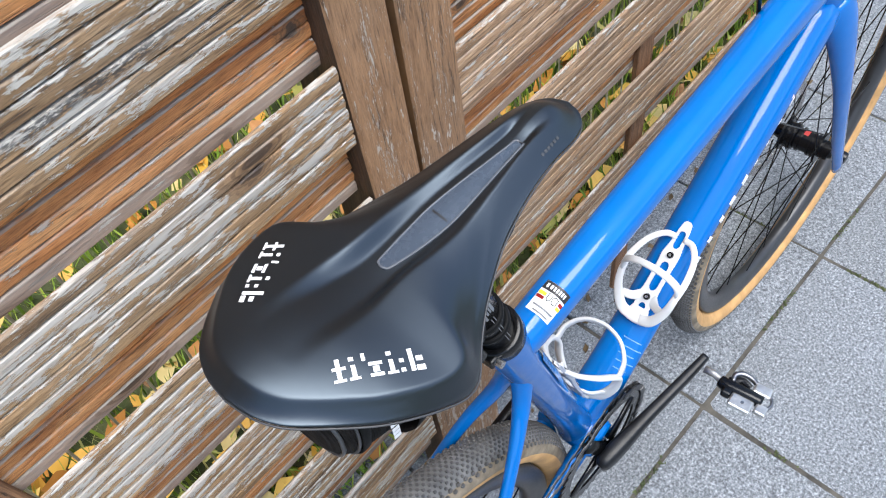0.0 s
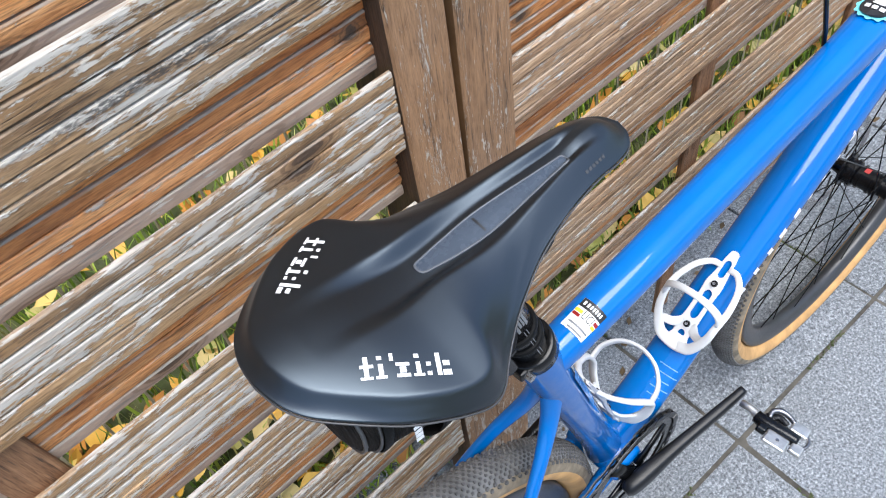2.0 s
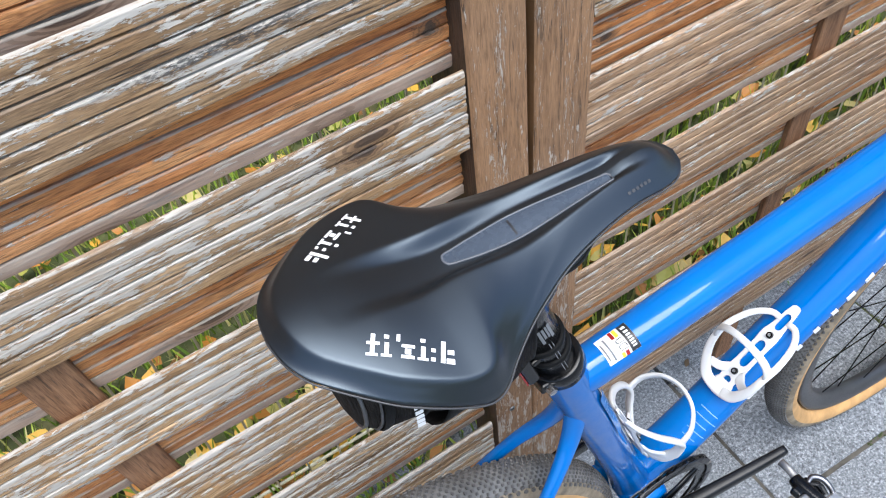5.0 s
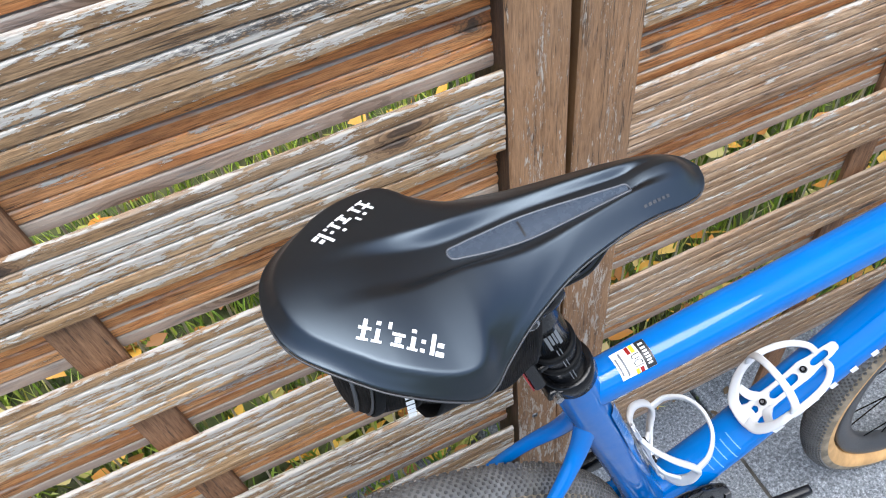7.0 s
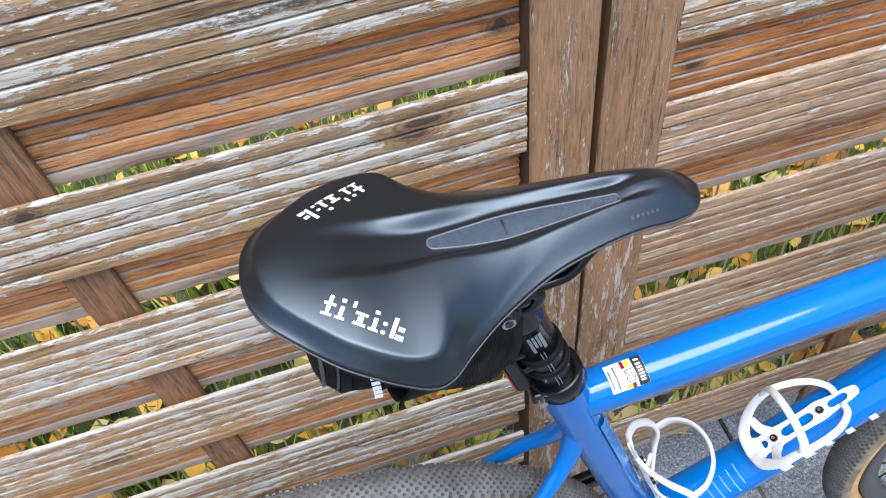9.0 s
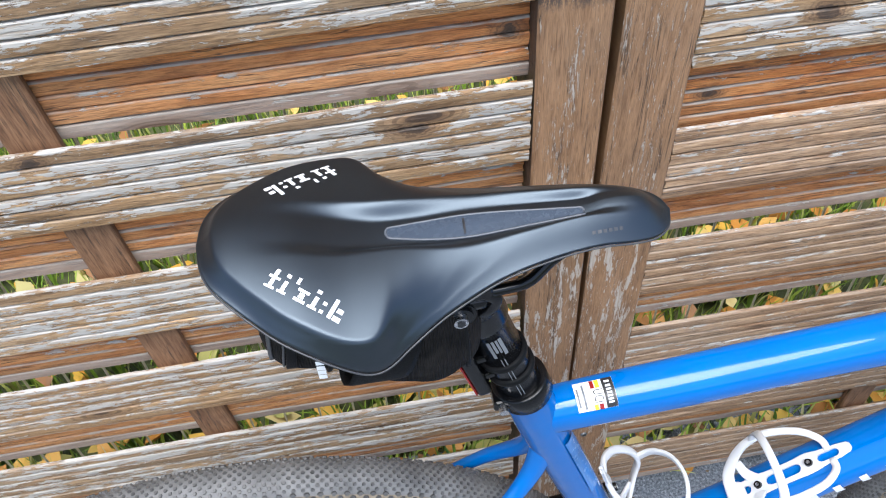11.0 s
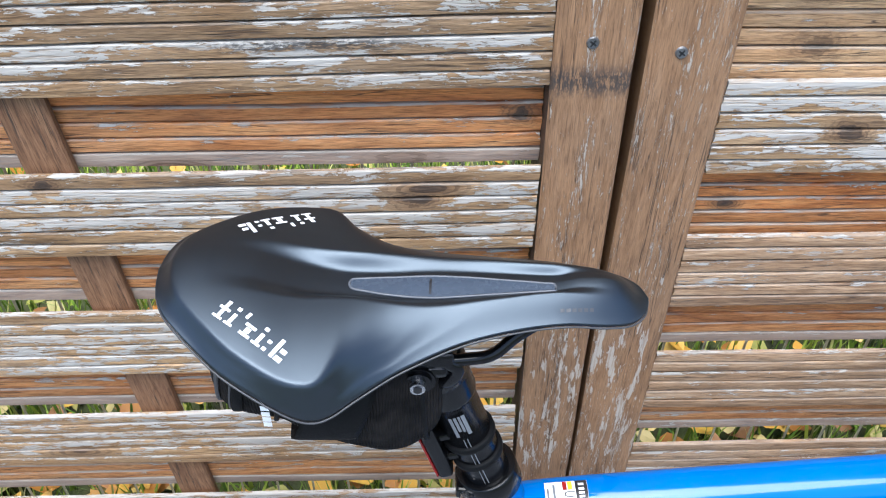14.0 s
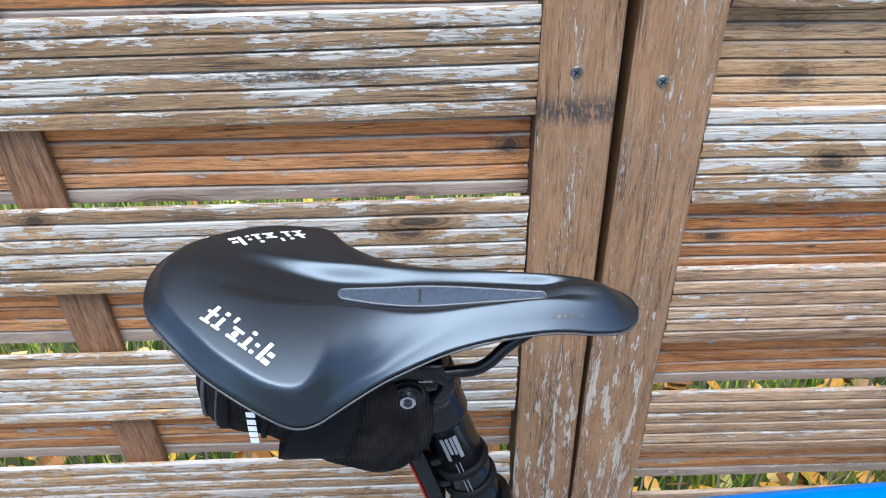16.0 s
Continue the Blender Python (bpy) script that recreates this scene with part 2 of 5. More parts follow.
M_STILE = wood("brown_stile_wood", STILE_TONES, PALE_STILE, 0.22, knots=0.06, flake=STILE_FLAKE, patchy=(9.0, 60.0, 0.55), grain_k=0.75, scraped=(0.80, 0.62))
M_BATTEN = wood("brown_batten_wood", ((0.11, 0.055, 0.027), (0.18, 0.097, 0.052), (0.23, 0.130, 0.072), (0.29, 0.175, 0.102), (0.18, 0.104, 0.060)), PALE, 0.0, knots=0.1)
# dark brown stile side, the shade of its crevice put into the colour
M_STILE_SHADE = wood("dark_brown_shaded_stile_side", ((0.030, 0.016, 0.009), (0.055, 0.030, 0.017), (0.075, 0.042, 0.024), (0.10, 0.058, 0.034), (0.05, 0.03, 0.02)), PALE, 0.0, knots=0.0)
M_SLAT_SOOT = wood("weathered_slat_with_mildew", BROWN_TONES, PALE, 0.40, 0.0128, edge=0.3, stain=(1.53, 1.70, 0.0292, 0.0392, 2.0, 0.045, 0.003, "Z"))
M_SLAT_BARE = wood("bare_grey_brown_slat", ((0.13, 0.080, 0.046), (0.26, 0.172, 0.105), (0.34, 0.24, 0.158), (0.42, 0.325, 0.235), (0.29, 0.225, 0.165)), PALE, 0.12, 0.0128, edge=0.4)
M_STILE_SOOT = wood("brown_stile_with_soot", STILE_TONES, PALE_STILE, 0.22, knots=0.06, flake=STILE_FLAKE, patchy=(9.0, 60.0, 0.55), grain_k=0.75, scraped=(0.80, 0.62), stain=(0.890, 0.918, -0.03, 0.03, 2.0, 0.010, 0.002, "Y"))

BACK_TONES = ((0.19, 0.072, 0.022), (0.41, 0.182, 0.064), (0.50, 0.258, 0.106), (0.54, 0.340, 0.178), (0.43, 0.252, 0.130))
M_SLAT_KNOT = wood("weathered_slat_with_knots", SLAT_TONES, PALE, 0.48, 0.0128, edge=0.4, spots=((1.677, 0.0500, 0.021, 0.0085), (1.407, 0.0680, 0.012, 0.007)))
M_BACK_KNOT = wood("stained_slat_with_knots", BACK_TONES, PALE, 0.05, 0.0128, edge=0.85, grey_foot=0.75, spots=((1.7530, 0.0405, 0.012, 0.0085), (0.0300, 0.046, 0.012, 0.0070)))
M_BACK_PALE = wood("light_tan_slat_with_knots", ((0.24, 0.135, 0.066), (0.43, 0.270, 0.145), (0.50, 0.340, 0.196), (0.53, 0.395, 0.255), (0.44, 0.310, 0.19)), PALE, 0.03, 0.0128, edge=0.5, knot_k=0.55, spots=((0.0600, 0.0265, 0.022, 0.0120), (0.0500, 0.064, 0.020, 0.0085)))
M_SLAT_WHITE_KNOT = wood("painted_slat_with_knot", SLAT_TONES, PALE, 0.52, 0.0128, edge=0.4, spots=((0.0965, 0.0356, 0.018, 0.010),))
M_SLAT_BROWN = wood("brown_weathered_slat", BROWN_TONES, PALE, 0.38, 0.0128, edge=0.3)

M_FRESH = plain("sheltered_orange_wood", (0.17, 0.088, 0.034), 0.75, vary=0.3, scale=50, bump_d=0.0004)

M_GRANITE, gt, gb = shader("speckled_grey_concrete", 0.85)
_v = coords(gt, (1, 1, 1))
_sp = noise_tex(gt, _v, 240.0, 4, 0.8)
_sp2 = noise_tex(gt, _v, 120.0, 3, 0.6)
_bl = noise_tex(gt, _v, 4.0, 4)
_c = ramp(gt, _sp, ((0.36, (0.062, 0.066, 0.073)), (0.45, (0.132, 0.144, 0.160)), (0.54, (0.197, 0.212, 0.232)), (0.66, (0.37, 0.395, 0.42))))
_c = mix(gt, 0.5, _c, ramp(gt, _sp2, ((0.35, (0.62, 0.62, 0.63)), (0.65, (1.15, 1.15, 1.14)))), "MULTIPLY")
_c = mix(gt, 0.6, _c, ramp(gt, _bl, ((0.3, (0.8, 0.78, 0.74)), (0.7, (1.08, 1.08, 1.08)))), "MULTIPLY")
gt.links.new(_c, gb.inputs["Base Color"])
bump(gt, gb, _sp, 0.7, 0.0015)

M_SOIL = plain("dark_sandy_joint_soil", (0.062, 0.056, 0.046), 0.95, vary=0.5, scale=150, bump_d=0.004)
M_MOSS = plain("green_moss", (0.065, 0.080, 0.028), 0.95, vary=0.5, scale=300, bump_d=0.003)
M_GROUND, nt, nb = shader("garden_soil_and_thatch", 0.95)
_v = coords(nt, (1, 1, 1))
_c = ramp(nt, noise_tex(nt, _v, 9.0, 8, 0.7), ((0.3, (0.03, 0.028, 0.015)), (0.5, (0.07, 0.085, 0.025)), (0.7, (0.13, 0.11, 0.05))))
nt.links.new(_c, nb.inputs["Base Color"])
bump(nt, nb, noise_tex(nt, _v, 60.0, 5), 0.8, 0.01)


def link_mesh(name, bm, material, smooth=False):
    me = bpy.data.meshes.new(name)
    bm.normal_update()
    bm.to_mesh(me)
    bm.free()
    for mt in (material if isinstance(material, (list, tuple)) else (material,)):
        me.materials.append(mt)
    if smooth:
        me.polygons.foreach_set("use_smooth", [True] * len(me.polygons))
    return new(name, me)


def part(name, bm, material, parent=None, label="", smooth=False):
    ob = link_mesh(name, bm, material, smooth)
    ob.parent = parent
    return tagged(ob, label)


def thing(name, label, category, group="", kind="", at=(0, 0, 0)):
    e = new(name)
    e.location = at
    e.empty_display_size = 0.05
    return tagged(e, label, category, group, kind)


def box(bm, x0, x1, y0, y1, z0, z1, bevel=0.0, seg=2):
    r = bmesh.ops.create_cube(bm, size=1.0)
    vs = r["verts"]
    bmesh.ops.scale(bm, vec=(x1 - x0, y1 - y0, z1 - z0), verts=vs)
    bmesh.ops.translate(bm, vec=((x0 + x1) / 2, (y0 + y1) / 2, (z0 + z1) / 2), verts=vs)
    if bevel:
        es = list({e for v in vs for e in v.link_edges})
        bmesh.ops.bevel(bm, geom=es, offset=bevel, segments=seg, profile=0.5, affect="EDGES")
    return bm


def extrude_x(profile, xs, wave=None):
    """A bmesh: the closed (y, z) profile carried along x, with end caps; wave(x, y, z) moves the points."""
    bm = bmesh.new()
    rise = bm.verts.layers.float.new("rise")
    rings = []
    for x in xs:
        ring = []
        for y, z in profile:
            p = Vector((x, y, z))
            if wave:
                p += wave(x, y, z)
            ring.append(bm.verts.new(p))
            ring[-1][rise] = z
        rings.append(ring)
    n = len(profile)
    for a, b in zip(rings, rings[1:]):
        for i in range(n):
            j = (i + 1) % n
            bm.faces.new((a[i], a[j], b[j], b[i]))
    bm.faces.new(rings[0])
    bm.faces.new(list(reversed(rings[-1])))
    bmesh.ops.recalc_face_normals(bm, faces=bm.faces)
    return bm


RIDGE = 0.0128
SLAT_H = 6 * RIDGE


def slat_profile(thick):
    """Six rounded ridges on the face (at y = 0, towards -y), V grooves between them, a plain back."""
    pts = []
    for k in range(6):
        z0 = k * RIDGE
        d = 0.0038
        for f, y in ((0.048, d), (0.058, 0.0009), (0.10, 0.0001), (0.5, -0.0002), (0.85, 0.0), (0.925, 0.0008), (0.948, d)):
            pts.append((y, z0 + f * RIDGE))
    pts += [(thick, SLAT_H - 0.008), (thick, 0.006)]
    return pts


def slat(x0, x1, material, parent, y, z, lift=0.0, slope=0.0):
    """One slat; at its right end it stands lift higher, and it falls by slope towards the left."""
    length = x1 - x0
    n = max(8, int(length / 0.02))
    xs = [length * i / n for i in range(n + 1)]
    seed = Vector((random.uniform(0, 50), random.uniform(0, 50), random.uniform(0, 50)))

    def wave(px, py, pz):
        a = noise.noise(seed + Vector((px * 3, 0, pz * 2))) * 0.0016
        b = noise.noise(seed + Vector((px * 14, pz * 90, 7))) * 0.0005
        c = noise.noise(seed + Vector((px * 2.2, 3, 0))) * 0.0016
        frayed = noise.noise(seed + Vector((pz * 400, 5, 5))) * 0.002 if px < 1e-6 or px > length - 1e-6 else 0
        return Vector((frayed, a + b, c + b))

    ob = part("slat", extrude_x(slat_profile(0.0085), xs, wave), material, parent)
    ob.location = (x0, y, z + lift - slope * length)
    ob.rotation_euler = (0, -math.atan(slope), 0)
    return ob


FENCE_Y = 0.354


def fence_panel(x0, x1, front_z, label):
    """Slats nailed in turn before and behind upright battens, between flat stiles."""
    p = thing("garden_fence", label, "fence", "fence panels", at=((x0 + x1) / 2, FENCE_Y, 0))
    base = p.location.copy()
    made = []
    for k in range(-7, 8):
        z = front_z + k * 0.1325 - (0.006 if x0 < 0 and k < 0 else 0.0) + (0.013 if x0 > 0 and k > 0 else 0.0)
        if 0.10 < z < 1.72:
            soot = x0 < 0 and abs(z - 0.952) < 0.01
            if x0 < 0:
                mt = M_SLAT_SOOT if soot else (M_SLAT_BROWN if k > 0 else (M_SLAT_KNOT if k == -1 else M_SLAT))
            else:
                mt = M_SLAT_BARE if z < 0.84 else (M_SLAT_WHITE_KNOT if k == 0 else M_SLAT_WHITE)
            lift, slope = ((0.006, 0.022) if k >= 0 else ((0.004, 0.016) if k == -1 else (-0.003, 0.006))) if x0 < 0 else (-0.002 if k < 0 else 0.001, 0.0)
            made.append(slat(x0, x1, mt, p, FENCE_Y + 0.003, z, lift, slope))
        # heights of the rear slats' lower edges
        if x0 < 0:
            zb, slope = {0: 1.020, -1: 0.8875, -2: 0.7515}.get(k, 0.6150 + (k + 3) * 0.1325), 0.014 if k > -2 else 0.006
        else:
            zb, slope = {1: 1.095, 0: 0.9535, -1: 0.8015, -2: 0.6890}.get(k, 0.5640 + (k + 3) * 0.1325), 0.0
        if 0.10 < zb < 1.72:
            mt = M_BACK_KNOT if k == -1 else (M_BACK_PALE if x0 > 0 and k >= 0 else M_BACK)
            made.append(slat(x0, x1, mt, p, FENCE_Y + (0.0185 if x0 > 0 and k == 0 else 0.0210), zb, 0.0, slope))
    for ob in made:
        ob.location -= base
    return p, base


def upright(name, x0, x1, y0, y1, z0, z1, material, parent, base, bevel=0.002, lean=0.0, pivot=0.0):
    """A sawn post, grain along z, with slightly wandering arrises; it leans by lean metres a metre about the height pivot. A second material lines its -x side."""
    bm = bmesh.new()
    h = z1 - z0
    n = 60
    hx, hy = (x1 - x0) / 2, (y1 - y0) / 2
    c = bevel
    sec = [(-hx + c, -hy), (hx - c, -hy), (hx, -hy + c), (hx, hy - c), (hx - c, hy), (-hx + c, hy), (-hx, hy - c), (-hx, -hy + c)]
    seed = random.uniform(0, 90)
    rings = []
    for i in range(n + 1):
        s = h * i / n
        ring = []
        for a, b in sec:
            w = noise.noise(Vector((seed + a * 60, b * 60, s * 9))) * 0.0008
            ring.append(bm.verts.new((s, -a + w, b + w * 0.5)))
        rings.append(ring)
    for ra, rb in zip(rings, rings[1:]):
        for i in range(8):
            j = (i + 1) % 8
            f = bm.faces.new((ra[i], ra[j], rb[j], rb[i]))
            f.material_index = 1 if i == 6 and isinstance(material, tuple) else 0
    bm.faces.new(rings[0]), bm.faces.new(list(reversed(rings[-1])))
    bmesh.ops.recalc_face_normals(bm, faces=bm.faces)
    ob = part(name, bm, material, parent)
    # local x runs up the post
    ob.matrix_basis = Matrix.Translation(Vector(((x0 + x1) / 2 + lean * (z0 - pivot), (y0 + y1) / 2, z0)) - base) @ Matrix.Rotation(math.atan(lean), 4, "Y") @ Matrix(((0, -1, 0, 0), (0, 0, 1, 0), (1, 0, 0, 0), (0, 0, 0, 1)))
    return ob


panel_a, base_a = fence_panel(-1.52, 0.2480, 0.952, "weathered wooden fence panel with peeling pale paint")
panel_b, base_b = fence_panel(0.3685, 2.10, 0.885, "weathered brown wooden fence panel with grooved slats")
for panel, base, s0, s1, battens in ((panel_a, base_a, 0.2490, 0.3030, (-0.1290, -0.58, -1.03, -1.49)), (panel_b, base_b, 0.3090, 0.3672, (0.702, 1.14, 1.59, 2.06))):
    upright("stile", s0, s1, FENCE_Y, FENCE_Y + 0.058, 0.06, 1.80, (M_STILE_SOOT, M_STILE_SHADE) if panel is panel_a else (M_STILE, M_FRESH), panel, base, lean=-0.011 if panel is panel_a else 0.0, pivot=0.80)
    for bx in battens:
        upright("batten", bx, bx + 0.036, FENCE_Y + 0.0117, FENCE_Y + 0.0205, 0.07, 1.79, M_BATTEN, panel, base, 0.0015, -0.0776 if panel is panel_a else 0.0, 0.884)
post = thing("fence_post", "brown square wooden post behind two fence panels", "post", at=(0.325, 0.438, 0))
upright("shaft", 0.298, 0.352, 0.4135, 0.4635, 0.0, 1.85, M_STILE, post, Vector((0.325, 0.438, 0)), 0.004)

M_SCREW = plain("dull_grey_screw", (0.20, 0.20, 0.20), 0.45, 0.9, vary=0.3, scale=300)
M_SLOT = plain("dark_screw_recess", (0.02, 0.02, 0.02), 0.7)
for panel, base, spots in ((panel_a, base_a, ((0.272, 0.991), (0.276, 0.37))), (panel_b, base_b, ((0.331, 0.984), (0.335, 0.36)))):
    for sx, sz in spots:
        bm = bmesh.new()
        at = Vector((sx, FENCE_Y - 0.0006, sz)) - base
        bmesh.ops.create_cone(bm, cap_ends=True, segments=20, radius1=0.0044, radius2=0.0036, depth=0.0014, matrix=Matrix.Translation(at) @ Matrix.Rotation(radians(90), 4, "X"))
        screw = part("screw", bm, M_SCREW, panel, "dull grey screw head")
        bm = bmesh.new()
        for ang in (35, 125):
            b2 = box(bmesh.new(), -0.0026, 0.0026, -0.0002, 0.0002, -0.0006, 0.0006)
            bmesh.ops.transform(b2, matrix=Matrix.Translation(at + Vector((0, -0.0008, 0))) @ Matrix.Rotation(radians(ang), 4, "Y"), verts=b2.verts)
            me = bpy.data.meshes.new("tmp")
            b2.to_mesh(me)
            b2.free()
            bm.from_mesh(me)
            bpy.data.meshes.remove(me)
        part("cross_recess", bm, M_SLOT, screw)

# ---- ground ----
def flat_sheet(name, x0, x1, y0, y1, z, material, kind, label, category):
    bm = bmesh.new()
    vs = [bm.verts.new(p) for p in ((x0, y0, z), (x1, y0, z), (x1, y1, z), (x0, y1, z))]
    bm.faces.new(vs)
    return tagged(link_mesh(name, bm, material), label, category, kind=kind)


flat_sheet("ground", -400, 400, -400, 400, -0.035, M_GROUND, "structure", "dark garden soil with thin grass and moss", "ground")
pavement = thing("pavement", "grey speckled concrete slabs with mossy joints", "pavement", kind="structure")
bm = bmesh.new()
box(bm, -1.76, 3.40, -2.66, 0.40, -0.034, -0.0025)
part("joint_bed", bm, M_SOIL, pavement, "dark sandy soil in the joints")
SLAB = 0.40


def slab_mesh():
    bm = bmesh.new()
    box(bm, -0.1972, 0.1972, -0.1972, 0.1972, -0.03, 0.0, 0.003, 2)
    me = bpy.data.meshes.new("slab")
    bm.to_mesh(me)
    bm.free()
    me.materials.append(M_GRANITE)
    return me


SLAB_ME = slab_mesh()
SLAB_TURN = radians(-2.5)
for i in range(-6, 7):
    for j in range(-7, 1):
        cx, cy = 0.634 + (i + 0.5) * SLAB, 0.13 + (j + 0.5) * SLAB
        d = Vector((cx - 0.834, cy - 0.13, 0))
        d.rotate(Euler((0, 0, SLAB_TURN)))
        s = new("slab", SLAB_ME)
        s.parent = pavement
        s.location = (0.834 + d.x, 0.13 + d.y, random.uniform(-0.0015, 0.0015))
        s.rotation_euler = (random.uniform(-0.004, 0.004), random.uniform(-0.004, 0.004), SLAB_TURN + random.uniform(-0.003, 0.003))

M_BLUE, bt, bb = shader("glossy_blue_paint", 0.28)
_n = noise_tex(bt, coords(bt, (1, 1, 1)), 9.0, 3)
bt.links.new(ramp(bt, _n, ((0.3, (0.0, 0.112, 0.40)), (0.7, (0.0, 0.136, 0.48)))), bb.inputs["Base Color"])
_d = noise_tex(bt, coords(bt, (1, 1, 1)), 38.0, 5, 0.7)
bt.links.new(ramp(bt, _d, ((0.45, (0.45,) * 3), (0.75, (0.6,) * 3))), bb.inputs["Roughness"])
bb.inputs["Coat Weight"].default_value = 1.0
bb.inputs["Coat IOR"].default_value = 1.5
bb.inputs["Specular IOR Level"].default_value = 0.03
bb.inputs["Coat Roughness"].default_value = 0.025
M_DUSTY, dt_, db_ = shader("dusty_blue_paint", 0.4)
_n = noise_tex(dt_, coords(dt_, (1, 1, 1)), 30.0, 6, 0.7)
dt_.links.new(ramp(dt_, _n, ((0.42, (0.0, 0.098, 0.36)), (0.66, (0.002, 0.112, 0.39)), (0.90, (0.03, 0.13, 0.35)))), db_.inputs["Base Color"])
dt_.links.new(ramp(dt_, _n, ((0.4, (0.3,) * 3), (0.7, (0.6,) * 3))), db_.inputs["Roughness"])
db_.inputs["Coat Weight"].default_value = 1.0
db_.inputs["Coat Roughness"].default_value = 0.05
db_.inputs["Specular IOR Level"].default_value = 0.08
M_BLACK = plain("matt_black_metal", (0.0026, 0.0028, 0.0034), 0.22, vary=0.2, bump_d=0.0001)
M_BLACK.node_tree.nodes["Principled BSDF"].inputs["Specular IOR Level"].default_value = 0.34
M_SADDLE = plain("satin_black_saddle_cover", (0.0026, 0.0030, 0.0038), 0.375, vary=0.08, scale=500, bump_d=0.00005)
M_SADDLE.node_tree.nodes["Principled BSDF"].inputs["Specular IOR Level"].default_value = 1.0
M_SADDLE.node_tree.nodes["Principled BSDF"].inputs["Specular Tint"].default_value = (0.70, 0.845, 1.0, 1)
M_INSERT = plain("grey_smooth_insert", (0.044, 0.058, 0.080), 0.27, vary=0.05, scale=60, bump_d=0.0)
M_GASKET = plain("grey_insert_rim", (0.085, 0.092, 0.105), 0.4, vary=0.08, scale=200, bump_d=0.0)
M_RUBBER = plain("dusty_tyre_rubber", (0.125, 0.122, 0.118), 0.7, vary=0.35, scale=160, bump_d=0.0004)
M_KNOB = plain("dark_tread_rubber", (0.070, 0.067, 0.064), 0.5, vary=0.4, scale=120, bump_d=0.0003)
M_TAN = plain("tan_sidewall", (0.47, 0.27, 0.105), 0.75, vary=0.25, scale=120, bump_d=0.0003)
M_DUST = plain("muddy_tyre_shoulder", (0.20, 0.16, 0.11), 0.85, vary=0.45, scale=220, bump_d=0.0006)
M_RIM = plain("dark_grey_rim", (0.03, 0.031, 0.034), 0.35, vary=0.25, scale=90)
M_WHITE = plain("white_plastic", (0.60, 0.60, 0.60), 0.38, vary=0.04, scale=80, bump_d=0.0001)
M_PRINT = plain("white_print", (0.78, 0.78, 0.78), 0.5, vary=0.04, scale=300, bump_d=0.0)
M_STEEL = plain("bright_steel", (0.55, 0.55, 0.56), 0.28, 1.0, vary=0.15, scale=200)
M_BRIGHT = plain("worn_bright_steel", (0.62, 0.60, 0.57), 0.45, 1.0, vary=0.25, scale=160, bump_d=0.0004)
M_CRANK = plain("scuffed_black_crank", (0.006, 0.0065, 0.008), 0.36, vary=0.45, scale=120, bump_d=0.0002)
M_CRANK.node_tree.nodes["Principled BSDF"].inputs["Specular IOR Level"].default_value = 0.30
M_DULL = plain("dull_dark_steel", (0.22, 0.22, 0.23), 0.35, 1.0, vary=0.25, scale=200)
M_CLOTH, ct, cb = shader("black_ripstop_cloth", 0.8)
_w = node(ct, "ShaderNodeTexWave", Scale=190.0, Distortion=1.2)
ct.links.new(coords(ct, (1, 1, 1)).outputs[0], _w.inputs["Vector"])
_f = noise_tex(ct, coords(ct, (1, 1, 1)), 70.0, 4)
ct.links.new(ramp(ct, _f, ((0.3, (0.004, 0.0038, 0.0040)), (0.7, (0.024, 0.0205, 0.0190)))), cb.inputs["Base Color"])
bump(ct, cb, maths(ct, "ADD", maths(ct, "MULTIPLY", _w.outputs["Fac"], 0.7), _f), 0.8, 0.0016)
cb.inputs["Specular IOR Level"].default_value = 0.12
M_WEB = plain("black_webbing", (0.0035, 0.0036, 0.004), 0.6, vary=0.2, scale=300, bump_d=0.0003)
M_WEB.node_tree.nodes["Principled BSDF"].inputs["Specular IOR Level"].default_value = 0.16
M_RED = plain("red_reflector", (0.26, 0.012, 0.010), 0.2, vary=0.15, scale=300, bump_d=0.0003)
M_YELLOW = plain("yellow_print", (0.75, 0.5, 0.03), 0.45, vary=0.05, bump_d=0.0)
M_CYAN = plain("pale_cyan_print", (0.15, 0.55, 0.62), 0.45, vary=0.05, bump_d=0.0)
M_INK = plain("black_print", (0.015, 0.015, 0.016), 0.4, vary=0.1, bump_d=0.0)
M_EDGE = plain("dark_shell_plastic", (0.045, 0.045, 0.048), 0.4, vary=0.1, bump_d=0.0)
M_SCUFF = plain("pale_scuffed_paint", (0.16, 0.34, 0.58), 0.5, vary=0.2, scale=300, bump_d=0.0)
M_GREYINK = plain("grey_print", (0.15, 0.157, 0.168), 0.45, vary=0.1, bump_d=0.0)


